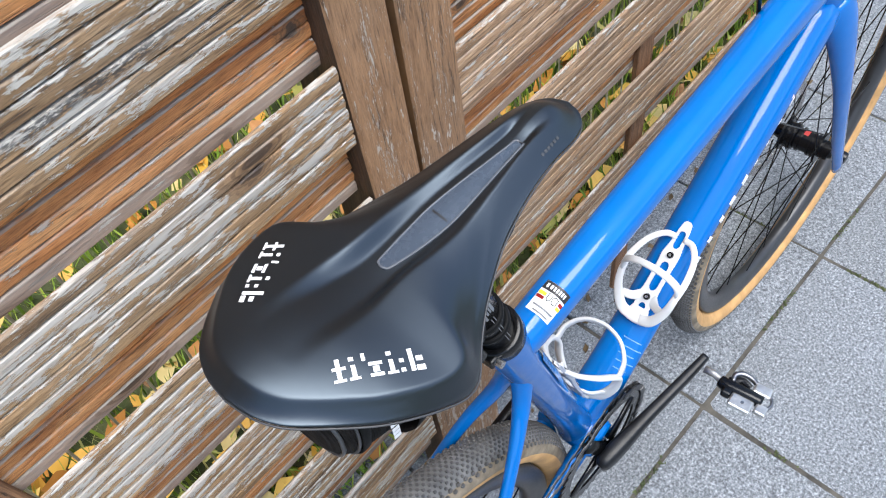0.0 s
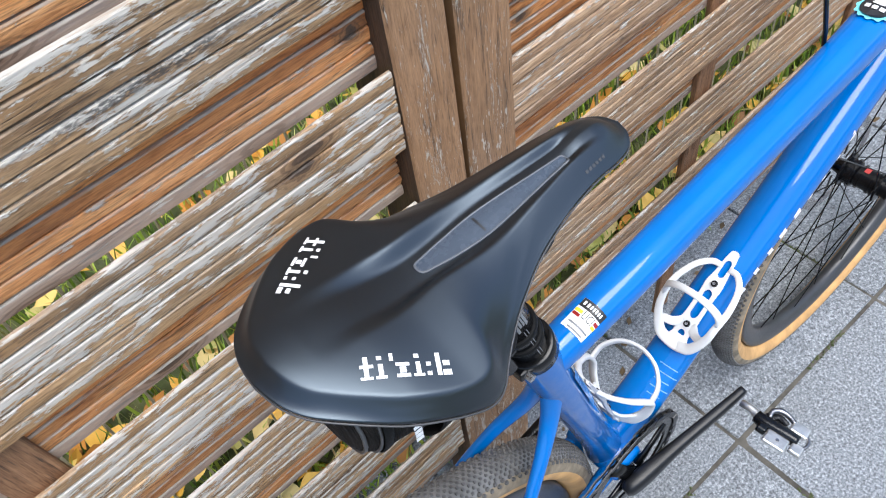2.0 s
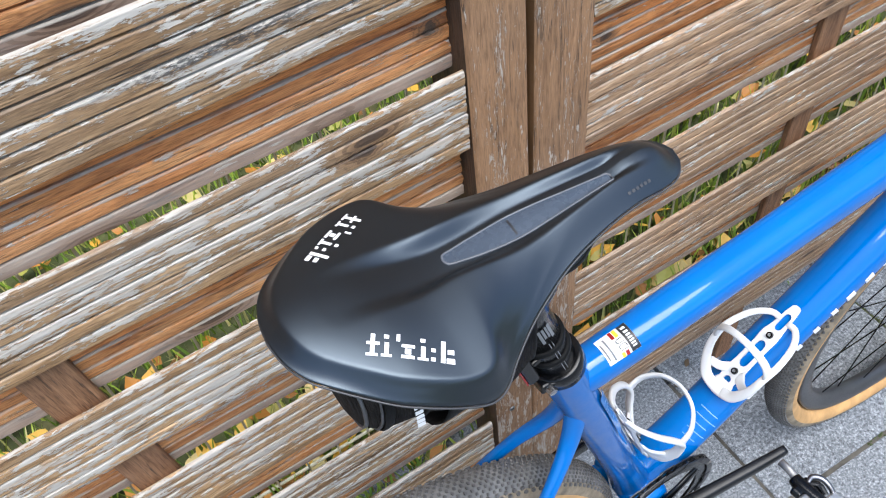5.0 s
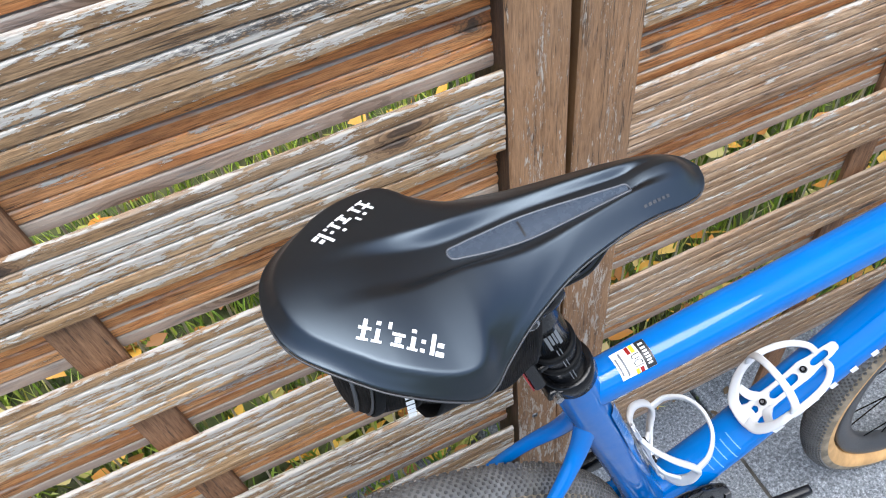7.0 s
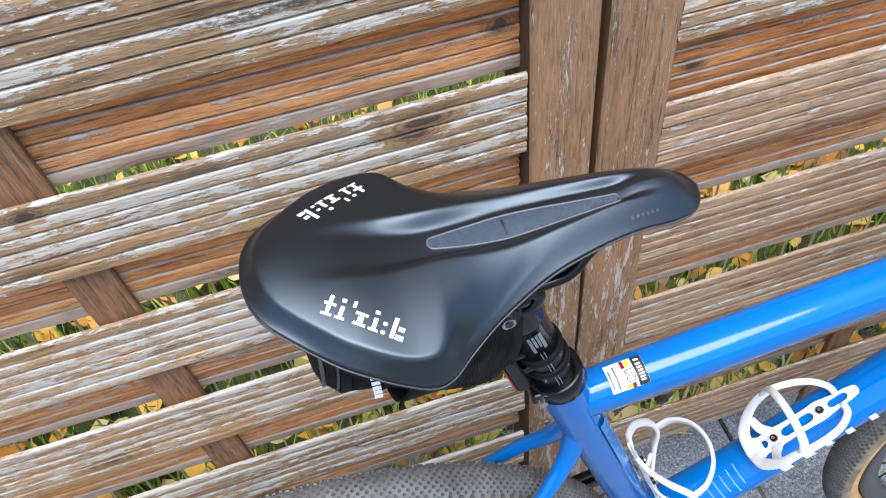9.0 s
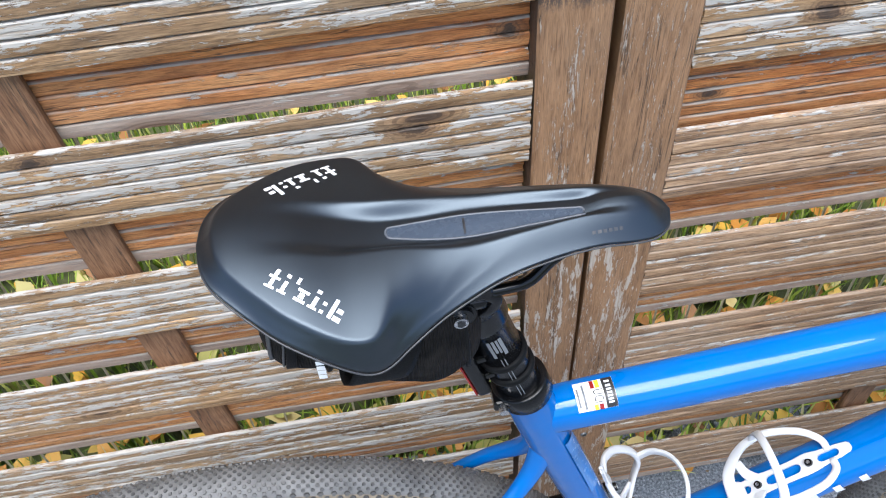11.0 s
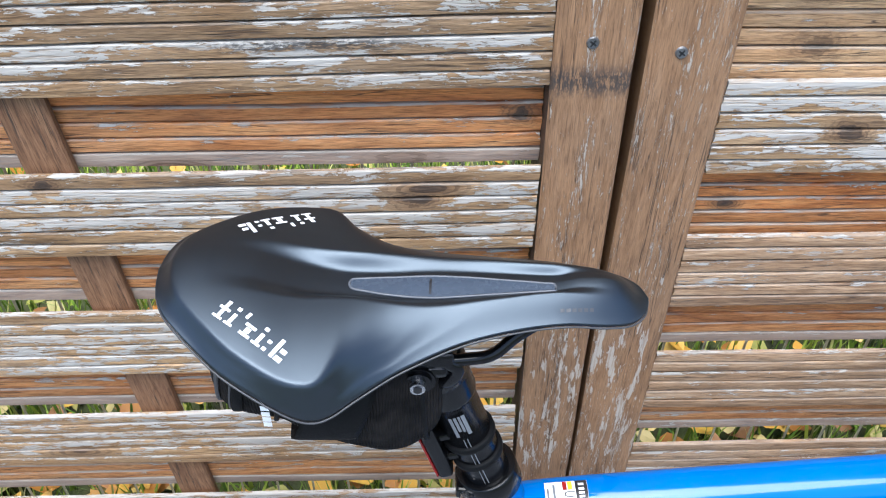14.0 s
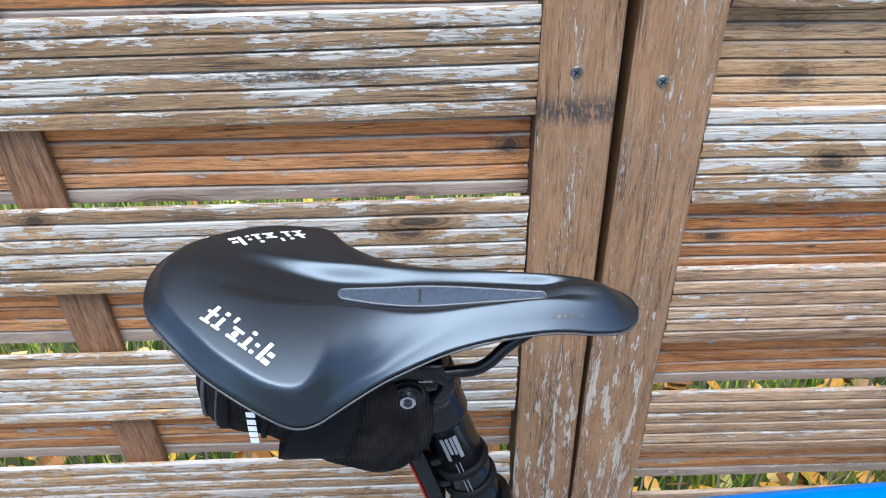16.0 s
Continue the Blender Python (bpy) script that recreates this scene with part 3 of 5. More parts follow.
def sweep(bm, pts, secs, segs=24, up=(0, 1, 0), caps=True, power=2.0):
    """A tube through pts; secs gives (half-width along 'up', half-height) at each point; power above 2 squares the section."""
    pts = [Vector(p) for p in pts]
    rings = []
    for i, p in enumerate(pts):
        a = pts[max(0, i - 1)]
        b = pts[min(len(pts) - 1, i + 1)]
        d = (b - a).normalized()
        w = Vector(up) - d * Vector(up).dot(d)
        w.normalize()
        h = d.cross(w)
        sw, sh = secs[i] if isinstance(secs[i], (tuple, list)) else (secs[i], secs[i])
        ring = []
        for k in range(segs):
            c, s = math.cos(2 * math.pi * k / segs), math.sin(2 * math.pi * k / segs)
            c, s = math.copysign(abs(c) ** (2 / power), c), math.copysign(abs(s) ** (2 / power), s)
            ring.append(bm.verts.new(p + w * (sw * c) + h * (sh * s)))
        rings.append(ring)
    for ra, rb in zip(rings, rings[1:]):
        for k in range(segs):
            j = (k + 1) % segs
            bm.faces.new((ra[k], ra[j], rb[j], rb[k]))
    if caps:
        bm.faces.new(list(reversed(rings[0])))
        bm.faces.new(rings[-1])
    bmesh.ops.recalc_face_normals(bm, faces=bm.faces)
    return bm


def spline(pts, n):
    """A smooth curve through the points (Catmull-Rom); each may carry any number of values."""
    pts = [tuple(p) for p in pts]
    ext = [tuple(2 * a - b for a, b in zip(pts[0], pts[1]))] + pts + [tuple(2 * a - b for a, b in zip(pts[-1], pts[-2]))]
    out = []
    for i in range(1, len(ext) - 2):
        for k in range(n):
            s = k / n
            p0, p1, p2, p3 = ext[i - 1:i + 3]
            out.append(tuple(0.5 * (2 * b + (c - a) * s + (2 * a - 5 * b + 4 * c - d) * s * s + (3 * b - a - 3 * c + d) * s ** 3) for a, b, c, d in zip(p0, p1, p2, p3)))
    out.append(pts[-1])
    return out


def tube_mesh(pts, secs, n=8, segs=24, up=(0, 1, 0), power=2.0):
    full = [tuple(p) + (tuple(s) if isinstance(s, (tuple, list)) else (s, s)) for p, s in zip(pts, secs)]
    full = spline(full, n)
    return sweep(bmesh.new(), [f[:3] for f in full], [f[3:] for f in full], segs, up, True, power)


BASE = Vector((0.322, 0.203, 0.0))
bicycle = thing("bicycle", "blue gravel bicycle with black saddle and tan-walled tyres", "bicycle", at=BASE)


def own(ob):
    """Places a part that was drawn in world coordinates under the bicycle."""
    ob.location -= BASE
    return ob


def tube(name, pts, secs, parent, material, n=8, segs=24, up=(0, 1, 0), label="", power=2.0):
    ob = part(name, tube_mesh(pts, secs, n, segs, up, power), material, parent, label, smooth=True)
    return own(ob) if parent is bicycle else ob


BB = Vector((0.321, 0.194, 0.403))
REAR = Vector((-0.042, 0.198, 0.341))
FRONT = Vector((0.935, 0.199, 0.341))
ST_TOP = Vector((0.2050, 0.190, 0.758))

# ---- frame ----
tube("seat_tube", [ST_TOP, (0.221, 0.190, 0.705), (0.256, 0.190, 0.60), (0.300, 0.192, 0.468), BB], [0.0175, 0.0185, 0.0180, 0.0195, 0.024], bicycle, M_DUSTY, up=(0, 1, 0))
TT_CTRL = [(0.2170, 0.190, 0.717, 0.0150, 0.0170), (0.240, 0.189, 0.7225, 0.0165, 0.0190), (0.32, 0.188, 0.7315, 0.0178, 0.0185), (0.45, 0.188, 0.7425, 0.0182, 0.0190), (0.60, 0.188, 0.753, 0.0195, 0.0225), (0.735, 0.190, 0.762, 0.0230, 0.0300)]
tube("top_tube", [c[:3] for c in TT_CTRL], [c[3:] for c in TT_CTRL], bicycle, M_BLUE, power=2.35)
tube("down_tube", [(0.318, 0.194, 0.398), (0.403, 0.191, 0.4570), (0.509, 0.190, 0.535), (0.621, 0.188, 0.6165), (0.742, 0.188, 0.702)],
     [(0.0265, 0.0235), (0.0245, 0.0215), (0.0240, 0.0230), (0.0243, 0.0260), (0.0245, 0.0310)], bicycle, M_BLUE, power=2.3)
tube("head_tube", [(0.712, 0.192, 0.830), (0.728, 0.192, 0.775), (0.750, 0.192, 0.700), (0.760, 0.192, 0.668)], [0.0225, 0.024, 0.0265, 0.028], bicycle, M_BLUE)
own(part("bottom_bracket_shell", sweep(bmesh.new(), [BB + Vector((0, s, 0)) for s in (-0.036, -0.032, 0.032, 0.036)], [0.021, 0.0235, 0.0235, 0.021], 32, (1, 0, 0)), M_BLUE, bicycle, smooth=True))
for sy in (-1, 1):
    tube("seat_stay", [(0.2255, 0.190 + sy * 0.004, 0.690), (0.2130, 0.191 + sy * 0.0125, 0.648), (0.1830, 0.1925 + sy * 0.027, 0.608), (0.140, 0.194 + sy * 0.040, 0.553), (0.05, 0.197 + sy * 0.056, 0.445), REAR + Vector((0.004, sy * 0.064, 0.006))],
         [(0.0100, 0.0120), (0.0078, 0.0088), (0.0060, 0.0064), (0.0056, 0.0058), (0.0056, 0.0058), (0.0055, 0.0064)], bicycle, M_BLUE)
    tube("chain_stay", [BB + Vector((-0.006, sy * 0.022, -0.002)), (0.24, 0.203 + sy * 0.034, 0.377), (0.12, 0.203 + sy * 0.050, 0.365), REAR + Vector((0.01, sy * 0.064, 0.0))],
         [(0.010, 0.015), (0.008, 0.013), (0.008, 0.011), (0.006, 0.009)], bicycle, M_BLUE)
    tube("fork_blade", [(0.752, 0.192 + sy * 0.012, 0.715), (0.770, 0.192 + sy * 0.028, 0.665), (0.806, 0.192 + sy * 0.043, 0.565), (0.862, 0.193 + sy * 0.051, 0.440), (0.916, 0.194 + sy * 0.056, 0.336)],
         [(0.018, 0.028), (0.0140, 0.0240), (0.0092, 0.0160), (0.0078, 0.0125), (0.0065, 0.0100)], bicycle, M_BLUE)
tube("fork_crown", [(0.766, 0.168, 0.668), (0.766, 0.180, 0.676), (0.766, 0.191, 0.680), (0.766, 0.202, 0.676), (0.766, 0.214, 0.668)], [(0.020, 0.012), (0.026, 0.016), (0.028, 0.018), (0.026, 0.016), (0.020, 0.012)], bicycle, M_BLUE, up=(1, 0, 0))

# ---- seat collar, post and clamp ----
AX = (Vector((0.1625, 0.191, 0.885)) - Vector((0.2050, 0.190, 0.758))).normalized()


def on_post(d):
    return Vector((0.2050, 0.190, 0.758)) + AX * d


def ring(name, a, b, r0, r1, material, parent, label="", bev=0.0008, segs=32):
    """A rounded collar round the post, from a to b along it."""
    secs = [r0, r1 - bev, r1, r1, r1 - bev, r0]
    ds = [a, a, a + bev, b - bev, b, b]
    bm = sweep(bmesh.new(), [on_post(d) + AX * 1e-5 * i for i, d in enumerate(ds)], secs, segs, (0, 1, 0), False)
    ob = part(name, bm, material, parent, label, smooth=False)
    for p in ob.data.polygons:
        p.use_smooth = True
    return own(ob) if parent is bicycle else ob


seatpost = own(part("seatpost", sweep(bmesh.new(), [on_post(d) for d in (-0.05, 0.0, 0.04, 0.090, 0.0903, 0.093, 0.127, 0.137, 0.140)], [0.0150, 0.0150, 0.0150, 0.0150, 0.0165, 0.0172, 0.0172, 0.0165, 0.012], 40, (0, 1, 0)), M_BLACK, bicycle, "black metal seatpost with a thicker head", smooth=True))
ring("seat_collar", -0.006, 0.0125, 0.0152, 0.0202, M_BLACK, bicycle, "black seat collar")
for d in (0.030, 0.048):
    ring("rubber_strap", d, d + 0.0055, 0.0148, 0.0172, M_WEB, bicycle, "black rubber strap")
bm = bmesh.new()
c = on_post(0.004) + Vector((-0.0165, -0.012, -0.004))
bmesh.ops.create_cone(bm, cap_ends=True, segments=16, radius1=0.0032, radius2=0.0032, depth=0.014, matrix=Matrix.Translation(c) @ Matrix.Rotation(radians(90), 4, "X"))
own(part("collar_bolt", bm, M_STEEL, bicycle, "bright steel collar bolt"))
bm = bmesh.new()
box(bm, c.x - 0.006, c.x + 0.008, c.y - 0.002, c.y + 0.018, c.z - 0.005, c.z + 0.005, 0.0018)
own(part("collar_lug", bm, M_BLACK, bicycle))


def post_patch(d0, d1, a0, a1, material, name, n=6, lift=0.0003, r=0.0150, label="", parent=None):
    """A thin printed patch on the post between two heights and two angles (0: towards -y, positive: towards +x)."""
    bm = bmesh.new()
    side = Vector((0, -1, 0)) - AX * Vector((0, -1, 0)).dot(AX)
    side.normalize()
    fwd = AX.cross(side)
    if fwd.x < 0:
        fwd = -fwd
    rows = []
    for d in (d0, d1):
        rows.append([bm.verts.new(on_post(d) + (side * math.cos(radians(a)) + fwd * math.sin(radians(a))) * (r + lift)) for a in [a0 + (a1 - a0) * k / n for k in range(n + 1)]])
    for k in range(n):
        bm.faces.new((rows[0][k], rows[0][k + 1], rows[1][k + 1], rows[1][k]))
    ob = part(name, bm, material, parent or bicycle, label)
    return own(ob) if parent is None else ob


for d0, d1, a0, a1 in ((0.0835, 0.0648, -14, -6), (0.0835, 0.0700, -3, 4), (0.0835, 0.0690, 7, 13), (0.0835, 0.0655, 15, 24)):
    post_patch(d1, d0, a0, a1, M_GREYINK, "print_bar", label="pale printed bar")
for a in (-3, 6):
    post_patch(0.014, 0.062, a, a + 2.2, M_GREYINK, "print_stripe", n=2, label="thin pale stripe")
for d in (0.100, 0.107):
    post_patch(d, d + 0.0035, -78, -60, M_GREYINK, "print_mark", n=3, r=0.0172, label="small white printed mark")

# clamp head under the saddle
head = on_post(0.133)
bm = bmesh.new()
box(bm, head.x - 0.019, head.x + 0.013, head.y - 0.026, head.y + 0.026, head.z - 0.002, head.z + 0.009, 0.005, 3)
clamp = own(part("clamp_head", bm, M_BLACK, bicycle, "black saddle clamp", smooth=False))
for sy in (-1, 1):
    bm = bmesh.new()
    cyl = Matrix.Translation(head + Vector((-0.005, sy * 0.022, -0.001))) @ Matrix.Rotation(radians(90), 4, "X")
    bmesh.ops.create_cone(bm, cap_ends=True, segments=28, radius1=0.0098, radius2=0.0098, depth=0.014, matrix=cyl)
    bmesh.ops.bevel(bm, geom=[e for e in bm.edges if e.calc_face_angle(0) > 1], offset=0.002, segments=2, affect="EDGES")
    own(part("clamp_ear", bm, M_BLACK, bicycle))
    bm = bmesh.new()
    cyl = Matrix.Translation(head + Vector((-0.005, sy * 0.0300, -0.001))) @ Matrix.Rotation(radians(90), 4, "X")
    bmesh.ops.create_cone(bm, cap_ends=True, segments=24, radius1=0.0046, radius2=0.0042, depth=0.005, matrix=cyl)
    own(part("clamp_bolt", bm, M_STEEL, bicycle, "bright steel clamp bolt"))
    bm = bmesh.new()
    cyl = Matrix.Translation(head + Vector((-0.005, sy * 0.0327, -0.001))) @ Matrix.Rotation(radians(90), 4, "X")
    bmesh.ops.create_cone(bm, cap_ends=True, segments=6, radius1=0.0026, radius2=0.0026, depth=0.0012, matrix=cyl)
    own(part("hex_socket", bm, M_INK, bicycle))

for sy in (-1, 1):
    bm = box(bmesh.new(), -0.020, 0.017, -0.004, 0.004, -0.0055, 0.0060, 0.0026, 3)
    bmesh.ops.transform(bm, matrix=Matrix.Translation(head + Vector((-0.002, sy * 0.0215, 0.0115))) @ Matrix.Rotation(radians(-3), 4, "Y"), verts=bm.verts)
    own(part("rail_cradle", bm, M_BLACK, bicycle, "black cradle that grips the saddle rail"))
    own(part("clamp_horn", tube_mesh([head + Vector((0.010, sy * 0.0215, 0.0100)), head + Vector((0.0165, sy * 0.021, 0.0040)), head + Vector((0.0125, sy * 0.019, -0.0075)), head + Vector((0.004, sy * 0.016, -0.0130))],
                                     [(0.0040, 0.0040), (0.0045, 0.0042), (0.0048, 0.0045), (0.0040, 0.0040)], 5, 14, (0, 1, 0), 3), M_BLACK, bicycle, smooth=True))
ring("head_band", 0.108, 0.1270, 0.0150, 0.0186, M_BLACK, bicycle, "black band at the head of the seatpost", 0.0014)
post_patch(0.109, 0.126, -44, -26, M_SLOT, "head_slot", n=4, r=0.0187, label="dark slot in the seatpost head")

# reflector on a bracket behind the post
rf = on_post(0.046) + Vector((-0.022, -0.001, -0.002))
rot = Matrix.Translation(rf) @ Matrix.Rotation(radians(-17), 4, "Y")
bm = box(bmesh.new(), -0.005, 0.005, -0.014, 0.014, -0.024, 0.028, 0.003, 3)
bmesh.ops.transform(bm, matrix=rot, verts=bm.verts)
own(part("reflector_bracket", bm, M_BLACK, bicycle, "black plastic reflector bracket"))
bm = box(bmesh.new(), -0.0062, -0.0048, -0.0132, 0.0132, -0.022, 0.024, 0.0008, 2)
bmesh.ops.transform(bm, matrix=rot, verts=bm.verts)
own(part("reflector", bm, M_RED, bicycle, "red rear reflector"))
for dz in (-0.012, 0.008):
    bm = box(bmesh.new(), 0.004, 0.018, -0.010, -0.004, dz, dz + 0.006, 0.0015)
    bmesh.ops.transform(bm, matrix=rot, verts=bm.verts)
    own(part("bracket_hook", bm, M_BLACK, bicycle))

# ---- wheels ----
TYRE_R, TYRE_S = 0.3205, 0.0205


def wheel(name, centre, steer, hub_half):
    w = new(name)
    w.parent = bicycle
    w.matrix_basis = Matrix.Translation(centre - BASE) @ Matrix.Rotation(steer, 4, "Z")
    tagged(w, "spoked wheel with a tan-walled tyre")
    # tyre: black crown, dusty shoulders, tan walls
    segs, n = 28, 144
    bm = bmesh.new()
    rings = []
    for i in range(n):
        a = 2 * math.pi * i / n
        ringv = []
        for k in range(segs):
            q = 2 * math.pi * k / segs
            rr = TYRE_R + TYRE_S * math.cos(q)
            ringv.append(bm.verts.new((math.cos(a) * rr, TYRE_S * math.sin(q), math.sin(a) * rr)))
        rings.append(ringv)
    for i in range(n):
        ra, rb = rings[i], rings[(i + 1) % n]
        for k in range(segs):
            j = (k + 1) % segs
            f = bm.faces.new((ra[k], ra[j], rb[j], rb[k]))
            q = math.degrees(2 * math.pi * (k + 0.5) / segs)
            q = min(q, 360 - q)
            f.material_index = 0 if q < 52 else (1 if q < 84 else 2)
    bmesh.ops.recalc_face_normals(bm, faces=bm.faces)
    tyre = part("tyre", bm, (M_RUBBER, M_DUST, M_TAN), w, "black knobbed tyre with tan sidewalls", smooth=True)
    # knobs in staggered rows, joined
    verts, faces = [], []
    rows = [-58 + 116 * k / 12 for k in range(13)]
    for ri, deg in enumerate(rows):
        edge = abs(deg) > 46
        count = 290 if not edge else 200
        for i in range(count):
            a = 2 * math.pi * (i + 0.5 * (ri % 2)) / count
            q = radians(deg)
            half_a = (0.0019 if not edge else 0.0028) / 0.337
            half_q = radians(5.0 if not edge else 6.2)
            lift = 0.0009 if not edge else 0.0015
            b0 = len(verts)
            for lv, sc in ((-0.0004, 1.0), (lift, 0.72)):
                for da, dq in ((-1, 0), (-0.5, -0.87), (0.5, -0.87), (1, 0), (0.5, 0.87), (-0.5, 0.87)):
                    aa, qq = a + da * half_a * sc, q + dq * half_q * sc
                    rr = TYRE_R + (TYRE_S + lv) * math.cos(qq)
                    verts.append((math.cos(aa) * rr, (TYRE_S + lv) * math.sin(qq), math.sin(aa) * rr))
            faces.append([b0 + 6 + k for k in range(6)])
            for k in range(6):
                faces.append([b0 + k, b0 + (k + 1) % 6, b0 + 6 + (k + 1) % 6, b0 + 6 + k])
    me = bpy.data.meshes.new("tread")
    me.from_pydata(verts, [], faces)
    me.materials.append(M_KNOB)
    tread = new("tread", me)
    tread.parent = tyre
    tagged(tread, "small hexagonal tread knobs", kind="stuff")
    # rim
    prof = [(0.300, -0.0125), (0.296, -0.0135), (0.288, -0.0130), (0.274, -0.0085), (0.270, 0.0), (0.274, 0.0085), (0.288, 0.0130), (0.296, 0.0135), (0.300, 0.0125)]
    bm = bmesh.new()
    rings = [[bm.verts.new((math.cos(2 * math.pi * i / 96) * r, y, math.sin(2 * math.pi * i / 96) * r)) for r, y in prof] for i in range(96)]
    for i in range(96):
        for k in range(len(prof)):
            j = (k + 1) % len(prof)
            bm.faces.new((rings[i][k], rings[i][j], rings[(i + 1) % 96][j], rings[(i + 1) % 96][k]))
    bmesh.ops.recalc_face_normals(bm, faces=bm.faces)
    part("rim", bm, M_RIM, w, smooth=True)
    hub = part("hub", sweep(bmesh.new(), [(0, s * hub_half, 0) for s in (-1.0, -0.92, -0.90, -0.62, -0.60, -0.52, -0.50, 0.20, 0.24, 0.52, 0.56, 0.64, 0.66, 1.0)],
                            [0.009, 0.010, 0.014, 0.014, 0.024, 0.024, 0.0165, 0.0165, 0.020, 0.020, 0.027, 0.027, 0.013, 0.010], 32, (1, 0, 0)), M_BLACK, w, "black hub", smooth=False)
    for s0, s1, r0 in ((-0.44, -0.38, 0.0185), (-0.30, -0.24, 0.0185), (0.06, 0.12, 0.0190), (0.30, 0.36, 0.0230)):
        part("hub_rib", sweep(bmesh.new(), [(0, s * hub_half, 0) for s in (s0, s0 + 0.001, s1, s1 + 0.001)], [0.016, r0, r0, 0.016], 28, (1, 0, 0)), M_BLACK, hub)
    bm = bmesh.new()
    arc = [radians(60 + 6 * k) for k in range(9)]
    lo = [[bm.verts.new((math.cos(a) * 0.0169, s * hub_half, math.sin(a) * 0.0169)) for a in arc] for s in (-0.12, 0.04)]
    for k in range(8):
        bm.faces.new((lo[0][k], lo[0][k + 1], lo[1][k + 1], lo[1][k]))
    part("hub_mark", bm, plain("dull_red_print", (0.32, 0.03, 0.025), 0.45, vary=0.2), hub, "small dull red mark")
    part("axle_end", sweep(bmesh.new(), [(0, s * hub_half, 0) for s in (-1.42, -1.40, -1.30, -1.0, 1.0, 1.3)], [0.005, 0.009, 0.010, 0.0075, 0.0075, 0.0075], 20, (1, 0, 0)), M_BLACK, w)
    for i in range(24):
        side = -1 if i % 2 else 1
        a = 2 * math.pi * i / 24
        lean = (1 if (i // 2) % 2 else -1) * 1.25
        p0 = Vector((math.cos(a + lean) * 0.021, side * hub_half * 0.58, math.sin(a + lean) * 0.021))
        p1 = Vector((math.cos(a) * 0.275, side * 0.002, math.sin(a) * 0.275))
        part("spoke", sweep(bmesh.new(), [p0, p1], [0.0010, 0.0010], 6, (0, 1, 0.001)), M_BLACK, w)
    # brake disc on the far side
    bm = bmesh.new()
    for r0, r1 in ((0.064, 0.080),):
        v = []
        for i in range(64):
            a = 2 * math.pi * i / 64
            wob = 0.0012 * math.sin(a * 16)
            v.append([bm.verts.new((math.cos(a) * r, y, math.sin(a) * r)) for r, y in ((r0 + wob, 0.0), (r1 + wob, 0.0), (r1 + wob, 0.0018), (r0 + wob, 0.0018))])
        for i in range(64):
            for k in range(4):
                bm.faces.new((v[i][k], v[i][(k + 1) % 4], v[(i + 1) % 64][(k + 1) % 4], v[(i + 1) % 64][k]))
    bmesh.ops.translate(bm, vec=(0, hub_half * 0.86, 0), verts=bm.verts)
    disc = part("brake_disc", bm, M_STEEL, w, "steel brake disc")
    for i in range(6):
        a = 2 * math.pi * i / 6
        part("disc_arm", sweep(bmesh.new(), [Vector((math.cos(a) * 0.02, hub_half * 0.86 + 0.001, math.sin(a) * 0.02)), Vector((math.cos(a + 0.4) * 0.066, hub_half * 0.86 + 0.001, math.sin(a + 0.4) * 0.066))], [(0.001, 0.004), (0.001, 0.003)], 8, (0, 1, 0)), M_BLACK, disc)
    return w


wheel("rear_wheel", REAR, 0.0, 0.058)
wheel("front_wheel", FRONT, radians(-2.0), 0.047)

# ---- crank, pedal, chainring, chain ----
CR = Vector((0.322, 0.203, 0.388))
RING_Y = CR.y - 0.046


def toothed(r_out, r_in, teeth, thick):
    bm = bmesh.new()
    n = teeth * 4
    v = []
    for i in range(n):
        a = 2 * math.pi * i / n
        r = r_out - (0.0 if i % 4 in (0, 1) else 0.0055)
        v.append([bm.verts.new((math.cos(a) * q, y, math.sin(a) * q)) for q, y in ((r_in, -thick), (r, -thick), (r, thick), (r_in, thick))])
    for i in range(n):
        for k in range(4):
            bm.faces.new((v[i][k], v[i][(k + 1) % 4], v[(i + 1) % n][(k + 1) % 4], v[(i + 1) % n][k]))
    bmesh.ops.recalc_face_normals(bm, faces=bm.faces)
    return bm


ring_bm = toothed(0.083, 0.063, 40, 0.0013)
bmesh.ops.translate(ring_bm, vec=(CR.x, RING_Y, CR.z), verts=ring_bm.verts)
chainring = own(part("chainring", ring_bm, M_BLACK, bicycle, "black toothed chainring"))
for i in range(4):
    a = 2 * math.pi * i / 4 + 0.5
    p0 = CR + Vector((math.cos(a) * 0.012, RING_Y - CR.y - 0.003, math.sin(a) * 0.012))
    p1 = CR + Vector((math.cos(a) * 0.066, RING_Y - CR.y - 0.001, math.sin(a) * 0.066))
    own(part("spider_arm", sweep(bmesh.new(), [p0, (p0 + p1) / 2, p1], [(0.004, 0.011), (0.003, 0.008), (0.003, 0.009)], 12, (0, 1, 0)), M_BLACK, bicycle, smooth=True))
tip = Vector((0.462, 0.119, 0.420))
tube("crank_arm", [CR + Vector((-0.020, -0.0570, -0.0046)), CR + Vector((-0.012, -0.0583, -0.0027)), CR + Vector((0.012, -0.0622, 0.0027)), CR + Vector((0.06, -0.0699, 0.0137)), tip + Vector((-0.02, 0.0032, -0.0046)), tip + Vector((0.010, -0.0016, 0.0023))],
     [(0.0055, 0.0090), (0.0090, 0.0140), (0.0094, 0.0140), (0.0068, 0.0095), (0.0058, 0.0084), (0.0048, 0.0068)], bicycle, M_CRANK, power=3.2, label="black crank arm")
